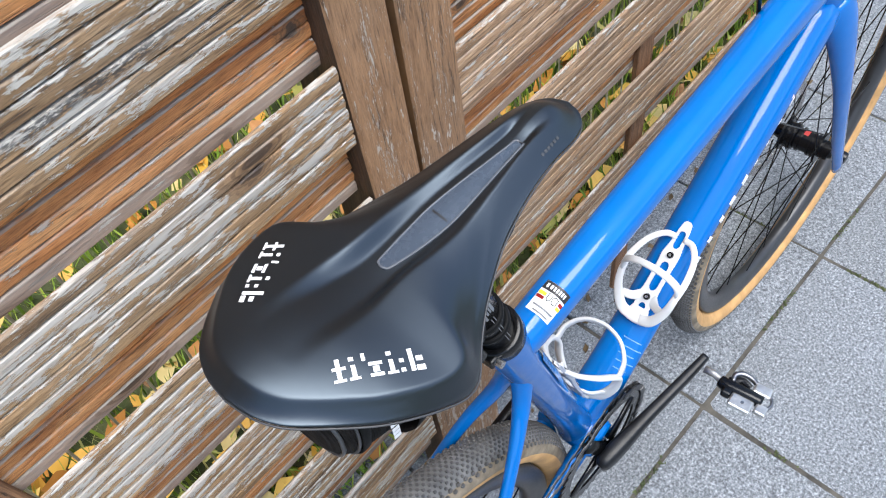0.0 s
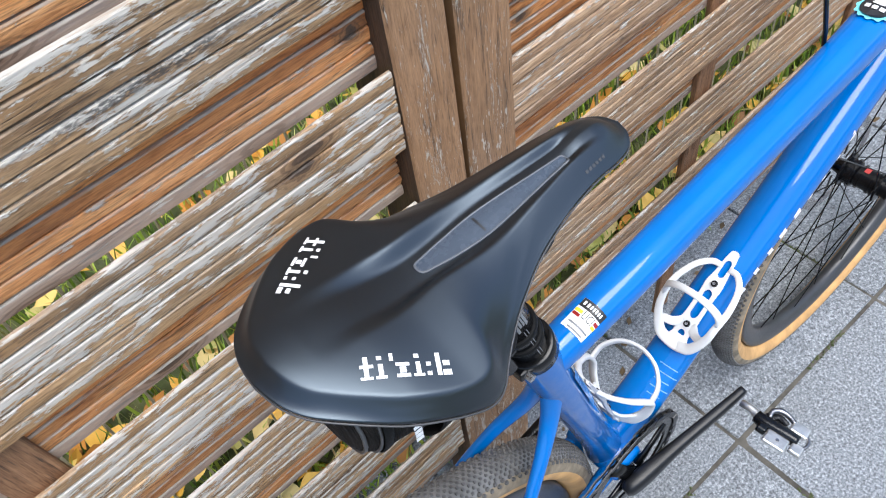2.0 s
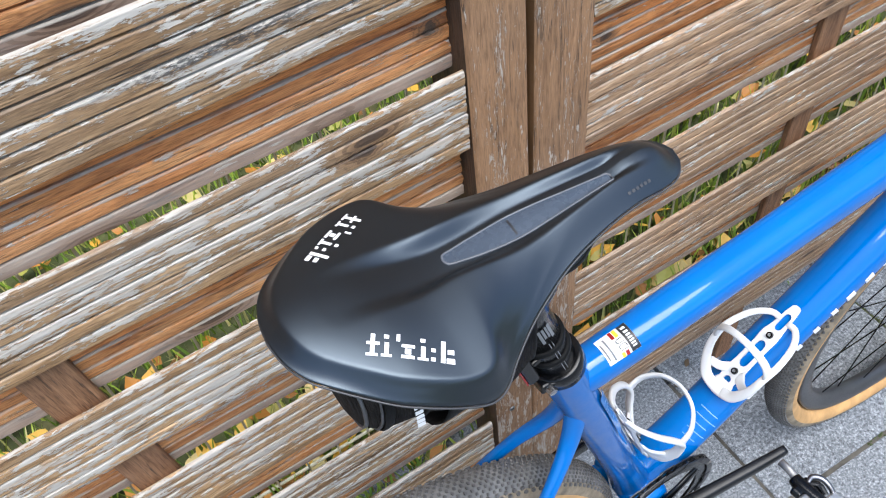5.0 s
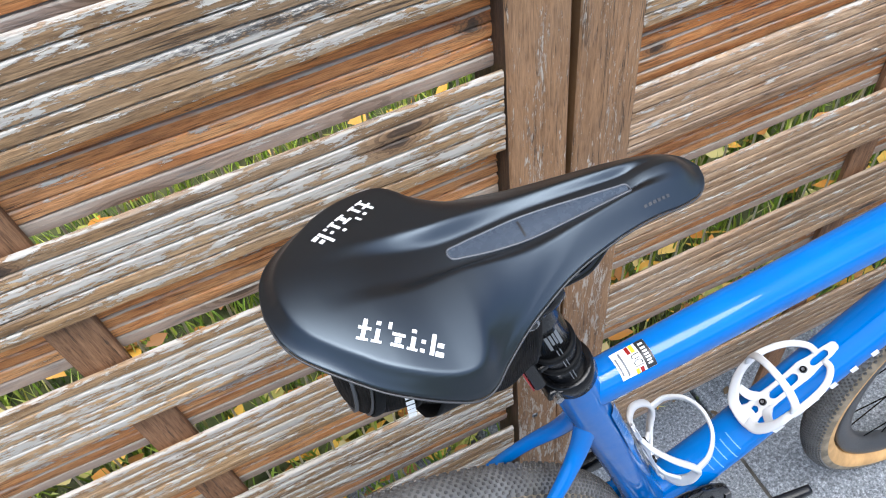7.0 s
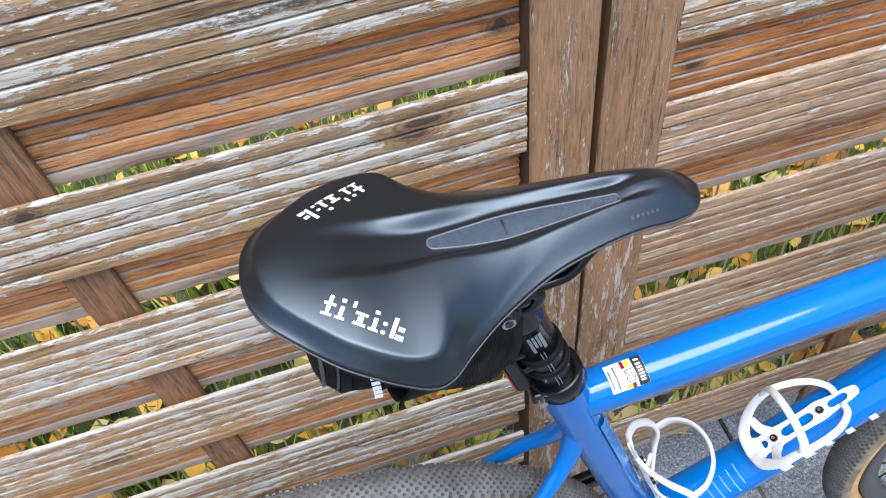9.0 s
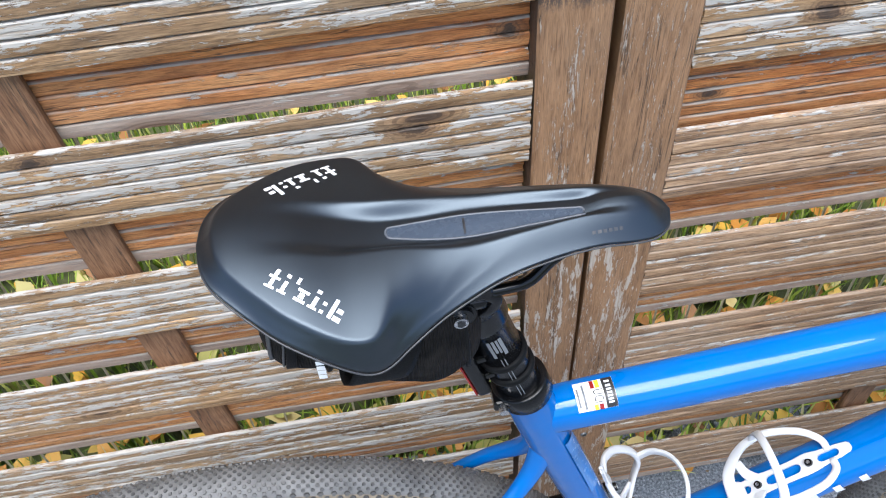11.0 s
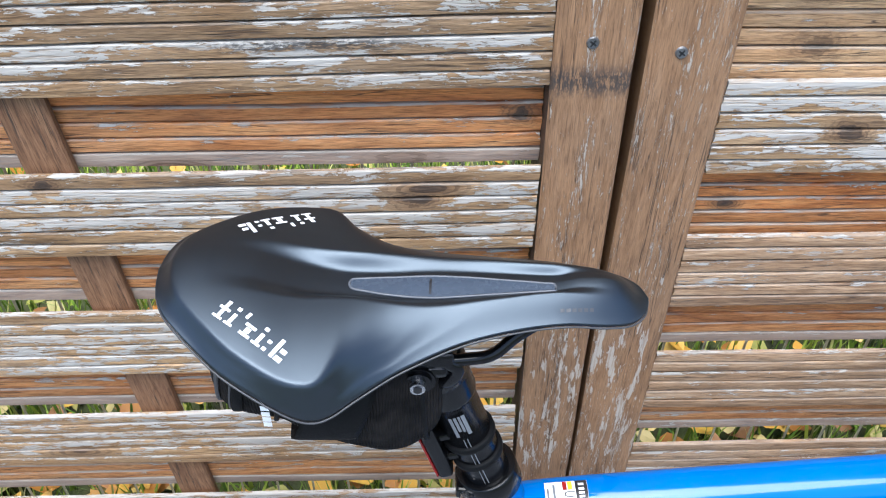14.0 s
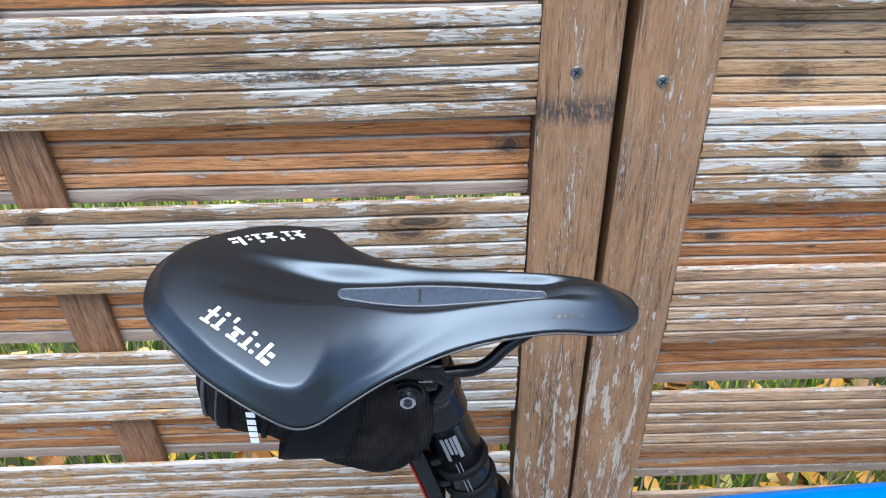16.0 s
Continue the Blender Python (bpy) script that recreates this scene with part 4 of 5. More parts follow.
tube("left_crank_arm", [CR + Vector((0.012, 0.060, 0.0)), CR + Vector((-0.06, 0.066, -0.021)), CR + Vector((-0.15, 0.074, -0.05))], [(0.009, 0.017), (0.0075, 0.0125), (0.006, 0.009)], bicycle, M_BLACK, power=3.2)
pc = Vector((0.450, 0.068, 0.430))
pedal = new("pedal")
pedal.parent = bicycle
pedal.location = pc - BASE
pedal.rotation_euler = (0, radians(14), radians(4))
pedal.scale = (0.86, 0.86, 0.86)
tagged(pedal, "black and silver clipless pedal")
part("spindle", sweep(bmesh.new(), [(0.008, 0.048, 0), (0.008, 0.034, 0), (0.004, 0.022, 0), (0.0, 0.012, 0)], [0.0052, 0.0050, 0.0060, 0.0060], 16, (1, 0, 0)), M_BRIGHT, pedal, "bright steel pedal spindle", smooth=True)
part("body", tube_mesh([(0.002, 0.024, 0), (0, 0.012, 0), (0, -0.014, 0.001), (0.0, -0.032, 0.001)], [(0.0075, 0.0080), (0.0088, 0.0088), (0.0085, 0.0088), (0.0070, 0.0075)], 4, 16, (1, 0, 0), 2.4), M_BLACK, pedal, "black pedal body", smooth=True)
part("shoulder", box(bmesh.new(), -0.017, 0.015, 0.004, 0.017, -0.006, 0.0045, 0.003, 2), M_BLACK, pedal, "black shoulder of the pedal")
plate = part("cleat_plate", box(bmesh.new(), -0.031, -0.008, -0.025, 0.004, 0.000, 0.0050, 0.0024, 2), M_BRIGHT, pedal, "worn steel binding plate")
bm = bmesh.new()
bmesh.ops.create_cone(bm, cap_ends=True, segments=14, radius1=0.0022, radius2=0.0022, depth=0.001, matrix=Matrix.Translation((-0.019, -0.012, 0.0053)))
part("plate_bolt", bm, M_DULL, plate, "small dark bolt")
part("claw", box(bmesh.new(), 0.007, 0.027, -0.038, -0.015, 0.000, 0.0062, 0.0026, 2), M_BRIGHT, pedal, "worn steel claw")
part("claw", box(bmesh.new(), -0.021, -0.004, -0.042, -0.027, -0.003, 0.0034, 0.0022, 2), M_BRIGHT, pedal, "worn steel claw")
arc = [(0.009, 0.010, 0.003), (0.019, 0.011, 0.005), (0.027, 0.003, 0.005), (0.027, -0.009, 0.004), (0.022, -0.018, 0.003)]
part("binding_loop", tube_mesh(arc, [0.0028, 0.0036, 0.0040, 0.0038, 0.0032], 5, 10, (0, 0, 1)), M_DULL, pedal, "dark steel binding loop", smooth=True)
part("spring", tube_mesh([(0.012, 0.008, 0.001), (0.017, 0.000, 0.003), (0.014, -0.012, 0.001)], [0.0045, 0.0050, 0.0045], 4, 12, (0, 0, 1)), M_BLACK, pedal, "black spring")
hoop = [(-0.010, -0.030, 0.000), (-0.004, -0.041, 0.001), (0.008, -0.042, 0.002), (0.018, -0.034, 0.003)]
part("end_loop", tube_mesh(hoop, [0.0022] * 4, 5, 10, (0, 0, 1)), M_DULL, pedal, smooth=True)

# chain: plates along the upper and lower run and round the ring
links = []
r = 0.0805
cass = 0.034
for k in range(0, 17):
    a = radians(100 - k * 11.5)
    links.append((CR.x + math.cos(a) * r, CR.z + math.sin(a) * r))
up_a, up_b = (REAR.x, REAR.z + cass), (CR.x - 0.014, CR.z + r - 0.001)
upper = [(up_a[0] + (up_b[0] - up_a[0]) * s, up_a[1] + (up_b[1] - up_a[1]) * s) for s in [i / 27 for i in range(28)]]
run = upper + links
bm = bmesh.new()
for i in range(len(run) - 1):
    (x0, z0), (x1, z1) = run[i], run[i + 1]
    mid, ang = Vector(((x0 + x1) / 2, RING_Y, (z0 + z1) / 2)), math.atan2(z1 - z0, x1 - x0)
    L = math.hypot(x1 - x0, z1 - z0)
    wy = 0.0030 if i % 2 else 0.0022
    for sy in (-1, 1):
        b2 = box(bmesh.new(), -L * 0.62, L * 0.62, sy * wy - 0.0005, sy * wy + 0.0005, -0.0036, 0.0036)
        bmesh.ops.transform(b2, matrix=Matrix.Translation(mid) @ Matrix.Rotation(-ang, 4, "Y"), verts=b2.verts)
        me = bpy.data.meshes.new("tmp")
        b2.to_mesh(me)
        b2.free()
        bm.from_mesh(me)
        bpy.data.meshes.remove(me)
chain = own(part("chain", bm, plain("oily_chain_steel", (0.12, 0.12, 0.125), 0.4, 1.0, vary=0.4), bicycle, "dark oily chain"))
for k, rr in enumerate((0.050, 0.044, 0.038, 0.032, 0.026)):
    c_bm = toothed(rr, rr * 0.55, int(rr * 480), 0.0009)
    bmesh.ops.translate(c_bm, vec=(REAR.x, REAR.y - 0.020 - k * 0.0045, REAR.z), verts=c_bm.verts)
    own(part("sprocket", c_bm, M_STEEL, bicycle, "steel sprocket"))
# brake caliper by the stay on the fence side
cal = Vector((0.088, 0.246, 0.500))
own(part("brake_caliper", box(bmesh.new(), cal.x - 0.02, cal.x + 0.012, cal.y + 0.002, cal.y + 0.022, cal.z - 0.012, cal.z + 0.010, 0.004, 2), M_BLACK, bicycle, "black brake caliper"))
for dx in (-0.012, 0.004):
    bm = bmesh.new()
    bmesh.ops.create_cone(bm, cap_ends=True, segments=12, radius1=0.0026, radius2=0.0026, depth=0.012, matrix=Matrix.Translation(cal + Vector((dx, 0.010, 0.008))) @ Matrix.Rotation(radians(70), 4, "Y"))
    own(part("caliper_bolt", bm, M_STEEL, bicycle, "bright caliper bolt"))

# ---- saddle: x runs from the tail to the nose ----
S_ORG, S_YAW, S_ROLL = Vector((0.0222, 0.1878, 0)), radians(-0.3), 0.038


def curve1(stops):
    def f(u):
        if u <= stops[0][0]:
            return stops[0][1]
        for i in range(len(stops) - 1):
            (a, fa), (b, fb) = stops[i], stops[i + 1]
            if u <= b:
                pa = stops[i - 1] if i else (2 * a - b, 2 * fa - fb)
                pb = stops[i + 2] if i + 2 < len(stops) else (2 * b - a, 2 * fb - fa)
                s = (u - a) / (b - a)
                ma = (fb - pa[1]) / (b - pa[0]) * (b - a)
                mb = (pb[1] - fa) / (pb[0] - a) * (b - a)
                return (2 * s ** 3 - 3 * s * s + 1) * fa + (s ** 3 - 2 * s * s + s) * ma + (-2 * s ** 3 + 3 * s * s) * fb + (s ** 3 - s * s) * mb
        return stops[-1][1]
    return f


def sstep(a, b, x):
    s = min(1, max(0, (x - a) / (b - a)))
    return s * s * (3 - 2 * s)


S_TOP = curve1([(0.0018, 0.9509), (0.0215, 0.95357), (0.0511, 0.95033), (0.0807, 0.94404), (0.1201, 0.94196), (0.1596, 0.94278), (0.1892, 0.9427), (0.2089, 0.942), (0.2247, 0.94063), (0.2365, 0.93845), (0.2473, 0.93365), (0.2552, 0.92676), (0.2602, 0.9212)])
S_RIM = curve1([(0.0018, 0.9453), (0.0196, 0.94082), (0.0373, 0.93428), (0.0531, 0.92846), (0.0689, 0.92107), (0.0846, 0.91332), (0.1004, 0.91318), (0.13, 0.92), (0.1694, 0.9262), (0.2089, 0.9277), (0.2365, 0.92403), (0.2483, 0.92234), (0.2592, 0.92224)])
S_LIP = curve1([(0.0018, 0.0092), (0.0215, 0.0088), (0.0511, 0.0070), (0.0700, 0.0052), (0.0856, 0.0040), (0.0930, 0.0050), (0.1020, 0.0090), (0.1399, 0.0175), (0.1793, 0.0160), (0.2187, 0.0135), (0.2562, 0.0140)])
S_CREASE = curve1([(0, 17.0), (.06, 18.0), (.084, 11.0), (.095, 4.5), (.11, 2.6), (.14, 2.3), (.18, 2.6), (.262, 2.6)])
S_CHAN = curve1([(0.0413, 0.015), (0.0758, 0.015), (0.1004, 0.0135), (0.1418, 0.015), (0.1744, 0.012), (0.2089, 0.0085), (0.2335, 0.0085), (0.2562, 0.006)])
S_DEEP = curve1([(0.0314, 0), (0.0491, 0.001), (0.0758, 0.0048), (0.1004, 0.0078), (0.1448, 0.0074), (0.1892, 0.0076), (0.2099, 0.0068), (0.2207, 0.0032), (0.2385, 0.0005), (0.2562, 0)])
OUTLINE = [(0.004, 0), (0.0052, 0.011), (0.0075, 0.0197), (0.0122, 0.0287), (0.0198, 0.0373), (0.0304, 0.047), (0.0437, 0.0574), (0.059, 0.065), (0.0738, 0.0694), (0.0856, 0.0697), (0.0945, 0.0663), (0.1049, 0.0586), (0.1192, 0.0498), (0.1339, 0.0427), (0.1576, 0.0334), (0.1872, 0.0267), (0.2128, 0.023), (0.2335, 0.0212), (0.2473, 0.0176), (0.256, 0.0104), (0.2598, 0)]


S_WIDE = curve1(OUTLINE)


def saddle_base(u, v):
    w = max(0.012, S_WIDE(u))
    z = S_TOP(u) - 0.0140 * (w / 0.080) ** 0.75 * (min(1.0, abs(v) / w)) ** 1.9
    c = S_CHAN(u)
    return z - S_DEEP(u) * (1 - sstep(c * 0.60, c * 1.32, abs(v)))


half = spline(OUTLINE, 6)
EDGE = [(u, w) for u, w in half] + [(u, -w) for u, w in reversed(half[1:-1])]


def spine(u):
    return min(max(u, 0.055), 0.232)


def edge_dist(u, v):
    return min(math.hypot(u - a, v - b) for a, b in EDGE)


def saddle_z(u, v):
    d = edge_dist(u, v)
    k, n = d / S_LIP(u), S_CREASE(u)
    s = k / (1 + k ** n) ** (1 / n)
    return S_RIM(u) * (1 - s) + saddle_base(u, v) * s


def to_world(u, v, z):
    c, s = math.cos(S_YAW), math.sin(S_YAW)
    return Vector((S_ORG.x + u * c - v * s, S_ORG.y + u * s + v * c, z + S_ROLL * v))


def saddle_cover():
    bm = bmesh.new()
    R = 60
    n = len(EDGE)
    rings = []
    for r in range(R + 1):
        f = (r / R) ** 0.85
        ring = []
        for u, v in EDGE:
            su = spine(u)
            pu, pv = su + (u - su) * f, v * f
            z = saddle_z(pu, pv) if r < R else S_RIM(u)
            ring.append(bm.verts.new(to_world(pu, pv, z)))
        rings.append(ring)
    # the edge turns under
    for inset, dz in ((0.0006, -0.0022), (0.004, -0.0030), (0.010, -0.0005)):
        ring = []
        for u, v in EDGE:
            su = spine(u)
            L = math.hypot(u - su, v) or 1
            f = 1 - inset / L
            ring.append(bm.verts.new(to_world(su + (u - su) * f, v * f, S_RIM(u) + dz)))
        rings.append(ring)
    for ra, rb in zip(rings, rings[1:]):
        for i in range(n):
            j = (i + 1) % n
            bm.faces.new((ra[i], ra[j], rb[j], rb[i]))
    bm.faces.new(rings[-1])
    bmesh.ops.remove_doubles(bm, verts=bm.verts, dist=1e-6)
    bmesh.ops.recalc_face_normals(bm, faces=bm.faces)
    return bm




saddle = own(part("saddle", saddle_cover(), M_SADDLE, bicycle, "satin black padded saddle with a sunken centre channel", smooth=True))


def on_saddle(name, bm, material, label="", smooth=True):
    return part(name, bm, material, saddle, label, smooth)


def patch(bm, quad, lift, nu=8, nv=8):
    """A thin sheet laid on the saddle over a four-cornered outline in (u, v)."""
    a, b, c, d = [Vector((*p, 0)) for p in quad]
    rows = []
    for i in range(nu + 1):
        s = i / nu
        row = []
        for j in range(nv + 1):
            q = j / nv
            p = (a * (1 - s) + b * s) * (1 - q) + (d * (1 - s) + c * s) * q
            row.append(bm.verts.new(to_world(p.x, p.y, saddle_z(p.x, p.y) + lift)))
        rows.append(row)
    for i in range(nu):
        for j in range(nv):
            bm.faces.new((rows[i][j], rows[i + 1][j], rows[i + 1][j + 1], rows[i][j + 1]))
    return bm


# sunken insert with a raised rim and a short slit
INS = curve1([(.1005, .0), (.102, .0036), (.108, .0052), (.121, .0074), (.142, .0092), (.160, .0080), (.183, .0054), (.2035, .0036), (.2075, .0030), (.2085, 0.0)])


def skew(u):
    return -0.0006 - (u - 0.10) * 0.036


def insert_outline(grow):
    us = [.1008 + (.2082 - .1008) * (1 - math.cos(math.pi * k / 60)) / 2 for k in range(61)]
    half_w = [(u, INS(u) + grow) for u in us]
    return [(u, w * 0.8 + skew(u)) for u, w in half_w] + [(u, -w * 0.8 + skew(u)) for u, w in reversed(half_w)]


bm = bmesh.new()
lo = [bm.verts.new(to_world(u, v, saddle_z(u, v) + 0.0002)) for u, v in insert_outline(0.0)]
for k in range(60):
    bm.faces.new((lo[k], lo[k + 1], lo[121 - k - 1], lo[121 - k]))
bmesh.ops.subdivide_edges(bm, edges=[e for e in bm.edges if abs((e.verts[0].co - e.verts[1].co).y) > 0.003], cuts=4)
for q in bm.verts:
    rel = q.co - Vector((S_ORG.x, S_ORG.y, 0))
    u, v = rel.x * math.cos(S_YAW) + rel.y * math.sin(S_YAW), -rel.x * math.sin(S_YAW) + rel.y * math.cos(S_YAW)
    q.co.z = saddle_z(u, v) + S_ROLL * v + 0.0004
bmesh.ops.recalc_face_normals(bm, faces=bm.faces)
insert = on_saddle("insert", bm, M_INSERT, "smooth dark grey insert sunk in the channel")
loop = insert_outline(0.0004)
pts = [to_world(u, v, saddle_z(u, v) + 0.0003) for u, v in loop]
bm = sweep(bmesh.new(), pts + [pts[0]], [(0.0007, 0.0007)] * (len(pts) + 1), 8, (0, 0.001, 1), False)
on_saddle("insert_rim", bm, M_GASKET, "thin grey rim round the insert")
bm = patch(bmesh.new(), [(.1425, .0030), (.1438, .0030), (.1432, -.0075), (.1420, -.0075)], 0.0006, 2, 4)
on_saddle("slit", bm, M_INK, "short dark slit")

# white print on both wings: plain bars and dots
def wing_print(origin, along, rise):
    o, a, r = Vector((*origin, 0)), Vector((*along, 0)), Vector((*rise, 0))

    def q(x0, x1, y0, y1):
        return [tuple((o + a * x + r * y).xy) for x, y in ((x0, y0), (x1, y0), (x1, y1), (x0, y1))]

    for name, x0, x1, y0, y1 in (("print_bar", 0.045, 0.095, 0.0, 1.0), ("print_bar", 0.0, 0.150, 0.50, 0.64), ("print_bar", 0.0, 0.135, 0.0, 0.12), ("print_bar", 0.205, 0.255, 0.0, 0.64),
                                 ("print_bar", 0.170, 0.290, 0.0, 0.12), ("print_dot", 0.195, 0.250, 0.82, 1.0), ("print_dot", 0.335, 0.375, 0.74, 1.08),
                                 ("print_bar", 0.395, 0.545, 0.0, 0.15), ("print_bar", 0.395, 0.545, 0.49, 0.64), ("print_dot", 0.435, 0.505, 0.19, 0.45),
                                 ("print_bar", 0.615, 0.665, 0.0, 0.64), ("print_bar", 0.580, 0.700, 0.0, 0.12), ("print_dot", 0.605, 0.660, 0.82, 1.0), ("print_dot", 0.730, 0.780, 0.02, 0.19),
                                 ("print_dot", 0.730, 0.780, 0.44, 0.61), ("print_bar", 0.840, 0.890, 0.0, 1.0), ("print_bar", 0.915, 0.990, 0.42, 0.64), ("print_bar", 0.905, 1.0, 0.0, 0.24)):
        on_saddle(name, patch(bmesh.new(), q(x0, x1, y0, y1), 0.00025, 4, 6), M_PRINT, "white printed bar" if "bar" in name else "white printed dot")


wing_print((0.0385, -0.0348), (0.0335, -0.0215), (0.0060, 0.0090))
wing_print((0.0745, 0.0550), (-0.0350, -0.0250), (0.0060, -0.0090))
for k in range(6):
    u = 0.209 + k * 0.0031
    v = 0.0190 - (u - 0.209) * 0.10
    bm = patch(bmesh.new(), [(u, -v), (u + 0.0021, -v + 0.0002), (u + 0.0021, -v + 0.0016), (u, -v + 0.0014)], 0.0002, 2, 2)
    on_saddle("nose_mark", bm, M_EDGE, "faint grey printed mark")

# pale shell edge under the cover
pts = [to_world(u, v, S_RIM(u) - 0.0026) for u, v in EDGE]
bm = sweep(bmesh.new(), pts + [pts[0]], [(0.0006, 0.0006)] * (len(pts) + 1), 6, (0, 0.001, 1), False)
on_saddle("shell_edge", bm, M_EDGE, "thin grey shell edge")

# rails
for sy in (-1, 1):
    c = 0.1915 + sy * 0.0215
    w = 0.1915 + sy * 0.034
    path = [(0.060, w, 0.917), (0.085, 0.1915 + sy * 0.029, 0.900), (0.110, c, 0.8935), (0.150, c, 0.8930), (0.186, c, 0.8945), (0.199, 0.190 + sy * 0.021, 0.8995), (0.211, 0.190 + sy * 0.018, 0.9100), (0.228, 0.189 + sy * 0.014, 0.9210)]
    on_saddle("rail", tube_mesh(path, [0.0035] * len(path), 6, 14, (0, 1, 0.3)), M_BLACK, "black metal saddle rail")

# ---- bottle cages ----
def bottle_cage(origin, along, out, label, k=1.0):
    """A white cage on a tube: 'along' runs up the tube, 'out' away from it."""
    a, n = Vector(along).normalized(), Vector(out).normalized()
    s = a.cross(n)
    m = Matrix((( s.x, a.x, n.x, origin[0] - BASE.x), (s.y, a.y, n.y, origin[1] - BASE.y), (s.z, a.z, n.z, origin[2] - BASE.z), (0, 0, 0, 1)))
    cage = new("bottle_cage")
    cage.parent = bicycle
    cage.matrix_basis = m @ Matrix.Diagonal((k, min(1.0, k * 1.04), k, 1))
    tagged(cage, label)
    # moulded back plate: a slot, a bolt pad, a slot, a bolt pad, a slot
    slots = ((-0.050, -0.040, 0.0050), (-0.021, 0.021, 0.0058), (0.041, 0.066, 0.0048))
    heights = sorted({-0.056, 0.080, 0.077, 0.0785} | {round(lo + (hi - lo) * f, 5) for lo, hi, _ in slots for f in (0, 0.03, 0.10, 0.2, 0.35, 0.5, 0.65, 0.8, 0.90, 0.97, 1)} | {-0.036, -0.031, -0.026, 0.026, 0.031, 0.036})
    bm = bmesh.new()
    rows = []
    for y in heights:
        wide = 0.0118 - 0.0035 * sstep(0.02, 0.070, y) + 0.0012 * math.exp(-((abs(y) - 0.031) / 0.010) ** 2)
        wide *= math.sqrt(max(0.10, 1 - max(0.0, (y - 0.070) / 0.0105) ** 2))
        hole = 0.0012
        inside = False
        for lo, hi, w in slots:
            if lo <= y <= hi:
                inside = True
                e = min(y - lo, hi - y) / w
                hole = w * math.sqrt(max(0.03, 1 - max(0.0, 1 - e) ** 2))
        hole = min(hole, wide * 0.62)
        z = 0.0046 + 0.0012 * math.exp(-((abs(y) - 0.031) / 0.008) ** 2)
        rows.append((inside, [bm.verts.new((x, y, z - (0.0008 if abs(x) == wide else 0))) for x in (-wide, -wide * 0.9, -hole, hole, wide * 0.9, wide)]))
    for (ia, ra), (ib, rb) in zip(rows, rows[1:]):
        for c in range(5):
            if not (c == 2 and ia and ib):
                bm.faces.new((ra[c], ra[c + 1], rb[c + 1], rb[c]))
    bmesh.ops.recalc_face_normals(bm, faces=bm.faces)
    bmesh.ops.solidify(bm, geom=bm.faces[:], thickness=0.0036)
    part("back_plate", bm, M_WHITE, cage, "slotted white back plate")
    part("foot_bridge", tube_mesh([(-0.012, -0.0605, 0.0058), (0.0, -0.0625, 0.0046), (0.012, -0.0605, 0.0058)], [(0.0072, 0.0030)] * 3, 5, 12, (0, 1, 0), 2.8), M_WHITE, cage, smooth=True)
    part("foot_plate", tube_mesh([(0.0, -0.047, 0.0034), (0.0, -0.055, 0.0040), (0.0, -0.063, 0.0050)], [(0.0120, 0.0022), (0.0150, 0.0022), (0.0130, 0.0022)], 5, 16, (1, 0, 0), 3), M_WHITE, cage, smooth=True)
    for y in (-0.031, 0.031):
        bm = bmesh.new()
        bmesh.ops.create_cone(bm, cap_ends=True, segments=20, radius1=0.0048, radius2=0.0040, depth=0.004, matrix=Matrix.Translation((0, y, 0.0070)))
        bolt = part("bolt", bm, M_BLACK, cage, "black cage bolt")
        bm = bmesh.new()
        bmesh.ops.create_cone(bm, cap_ends=True, segments=6, radius1=0.0022, radius2=0.0022, depth=0.0006, matrix=Matrix.Translation((0, y, 0.0092)))
        part("hex_socket", bm, M_STEEL, bolt)
    # side arms sweep up from a broad foot, and a front band closes the ring
    for sx in (-1, 1):
        arm = [(sx * 0.006, 0.056, 0.003), (sx * 0.020, 0.054, 0.007), (sx * 0.034, 0.038, 0.018), (sx * 0.0415, 0.010, 0.032), (sx * 0.0405, -0.014, 0.036), (sx * 0.036, -0.036, 0.026), (sx * 0.023, -0.056, 0.013), (sx * 0.006, -0.062, 0.005)]
        part("side_arm", tube_mesh(arm, [(0.0028, 0.0040), (0.0028, 0.0042), (0.0028, 0.0044), (0.0028, 0.0046), (0.0028, 0.0050), (0.0028, 0.0060), (0.0028, 0.0072), (0.0028, 0.0074)], 6, 12, (0, 0, 1), 2.8), M_WHITE, cage, smooth=True)
        foot = [(sx * 0.007, -0.030, 0.0035), (sx * 0.018, -0.038, 0.008), (sx * 0.030, -0.040, 0.019)]
        part("foot_web", tube_mesh(foot, [(0.0070, 0.0020), (0.0060, 0.0020), (0.0050, 0.0020)], 5, 12, (0, 1, 0), 3), M_WHITE, cage, smooth=True)
    band = [(-0.0410, -0.008, 0.036), (-0.038, 0.000, 0.054), (-0.023, 0.006, 0.070), (0.0, 0.008, 0.076), (0.023, 0.006, 0.070), (0.038, 0.000, 0.054), (0.0410, -0.008, 0.036)]
    part("front_band", tube_mesh(band, [(0.0062, 0.0026), (0.0052, 0.0024), (0.0046, 0.0022), (0.0044, 0.0022), (0.0046, 0.0022), (0.0052, 0.0024), (0.0062, 0.0026)], 6, 12, (0, 1, 0), 2.8), M_WHITE, cage, smooth=True)
    return cage


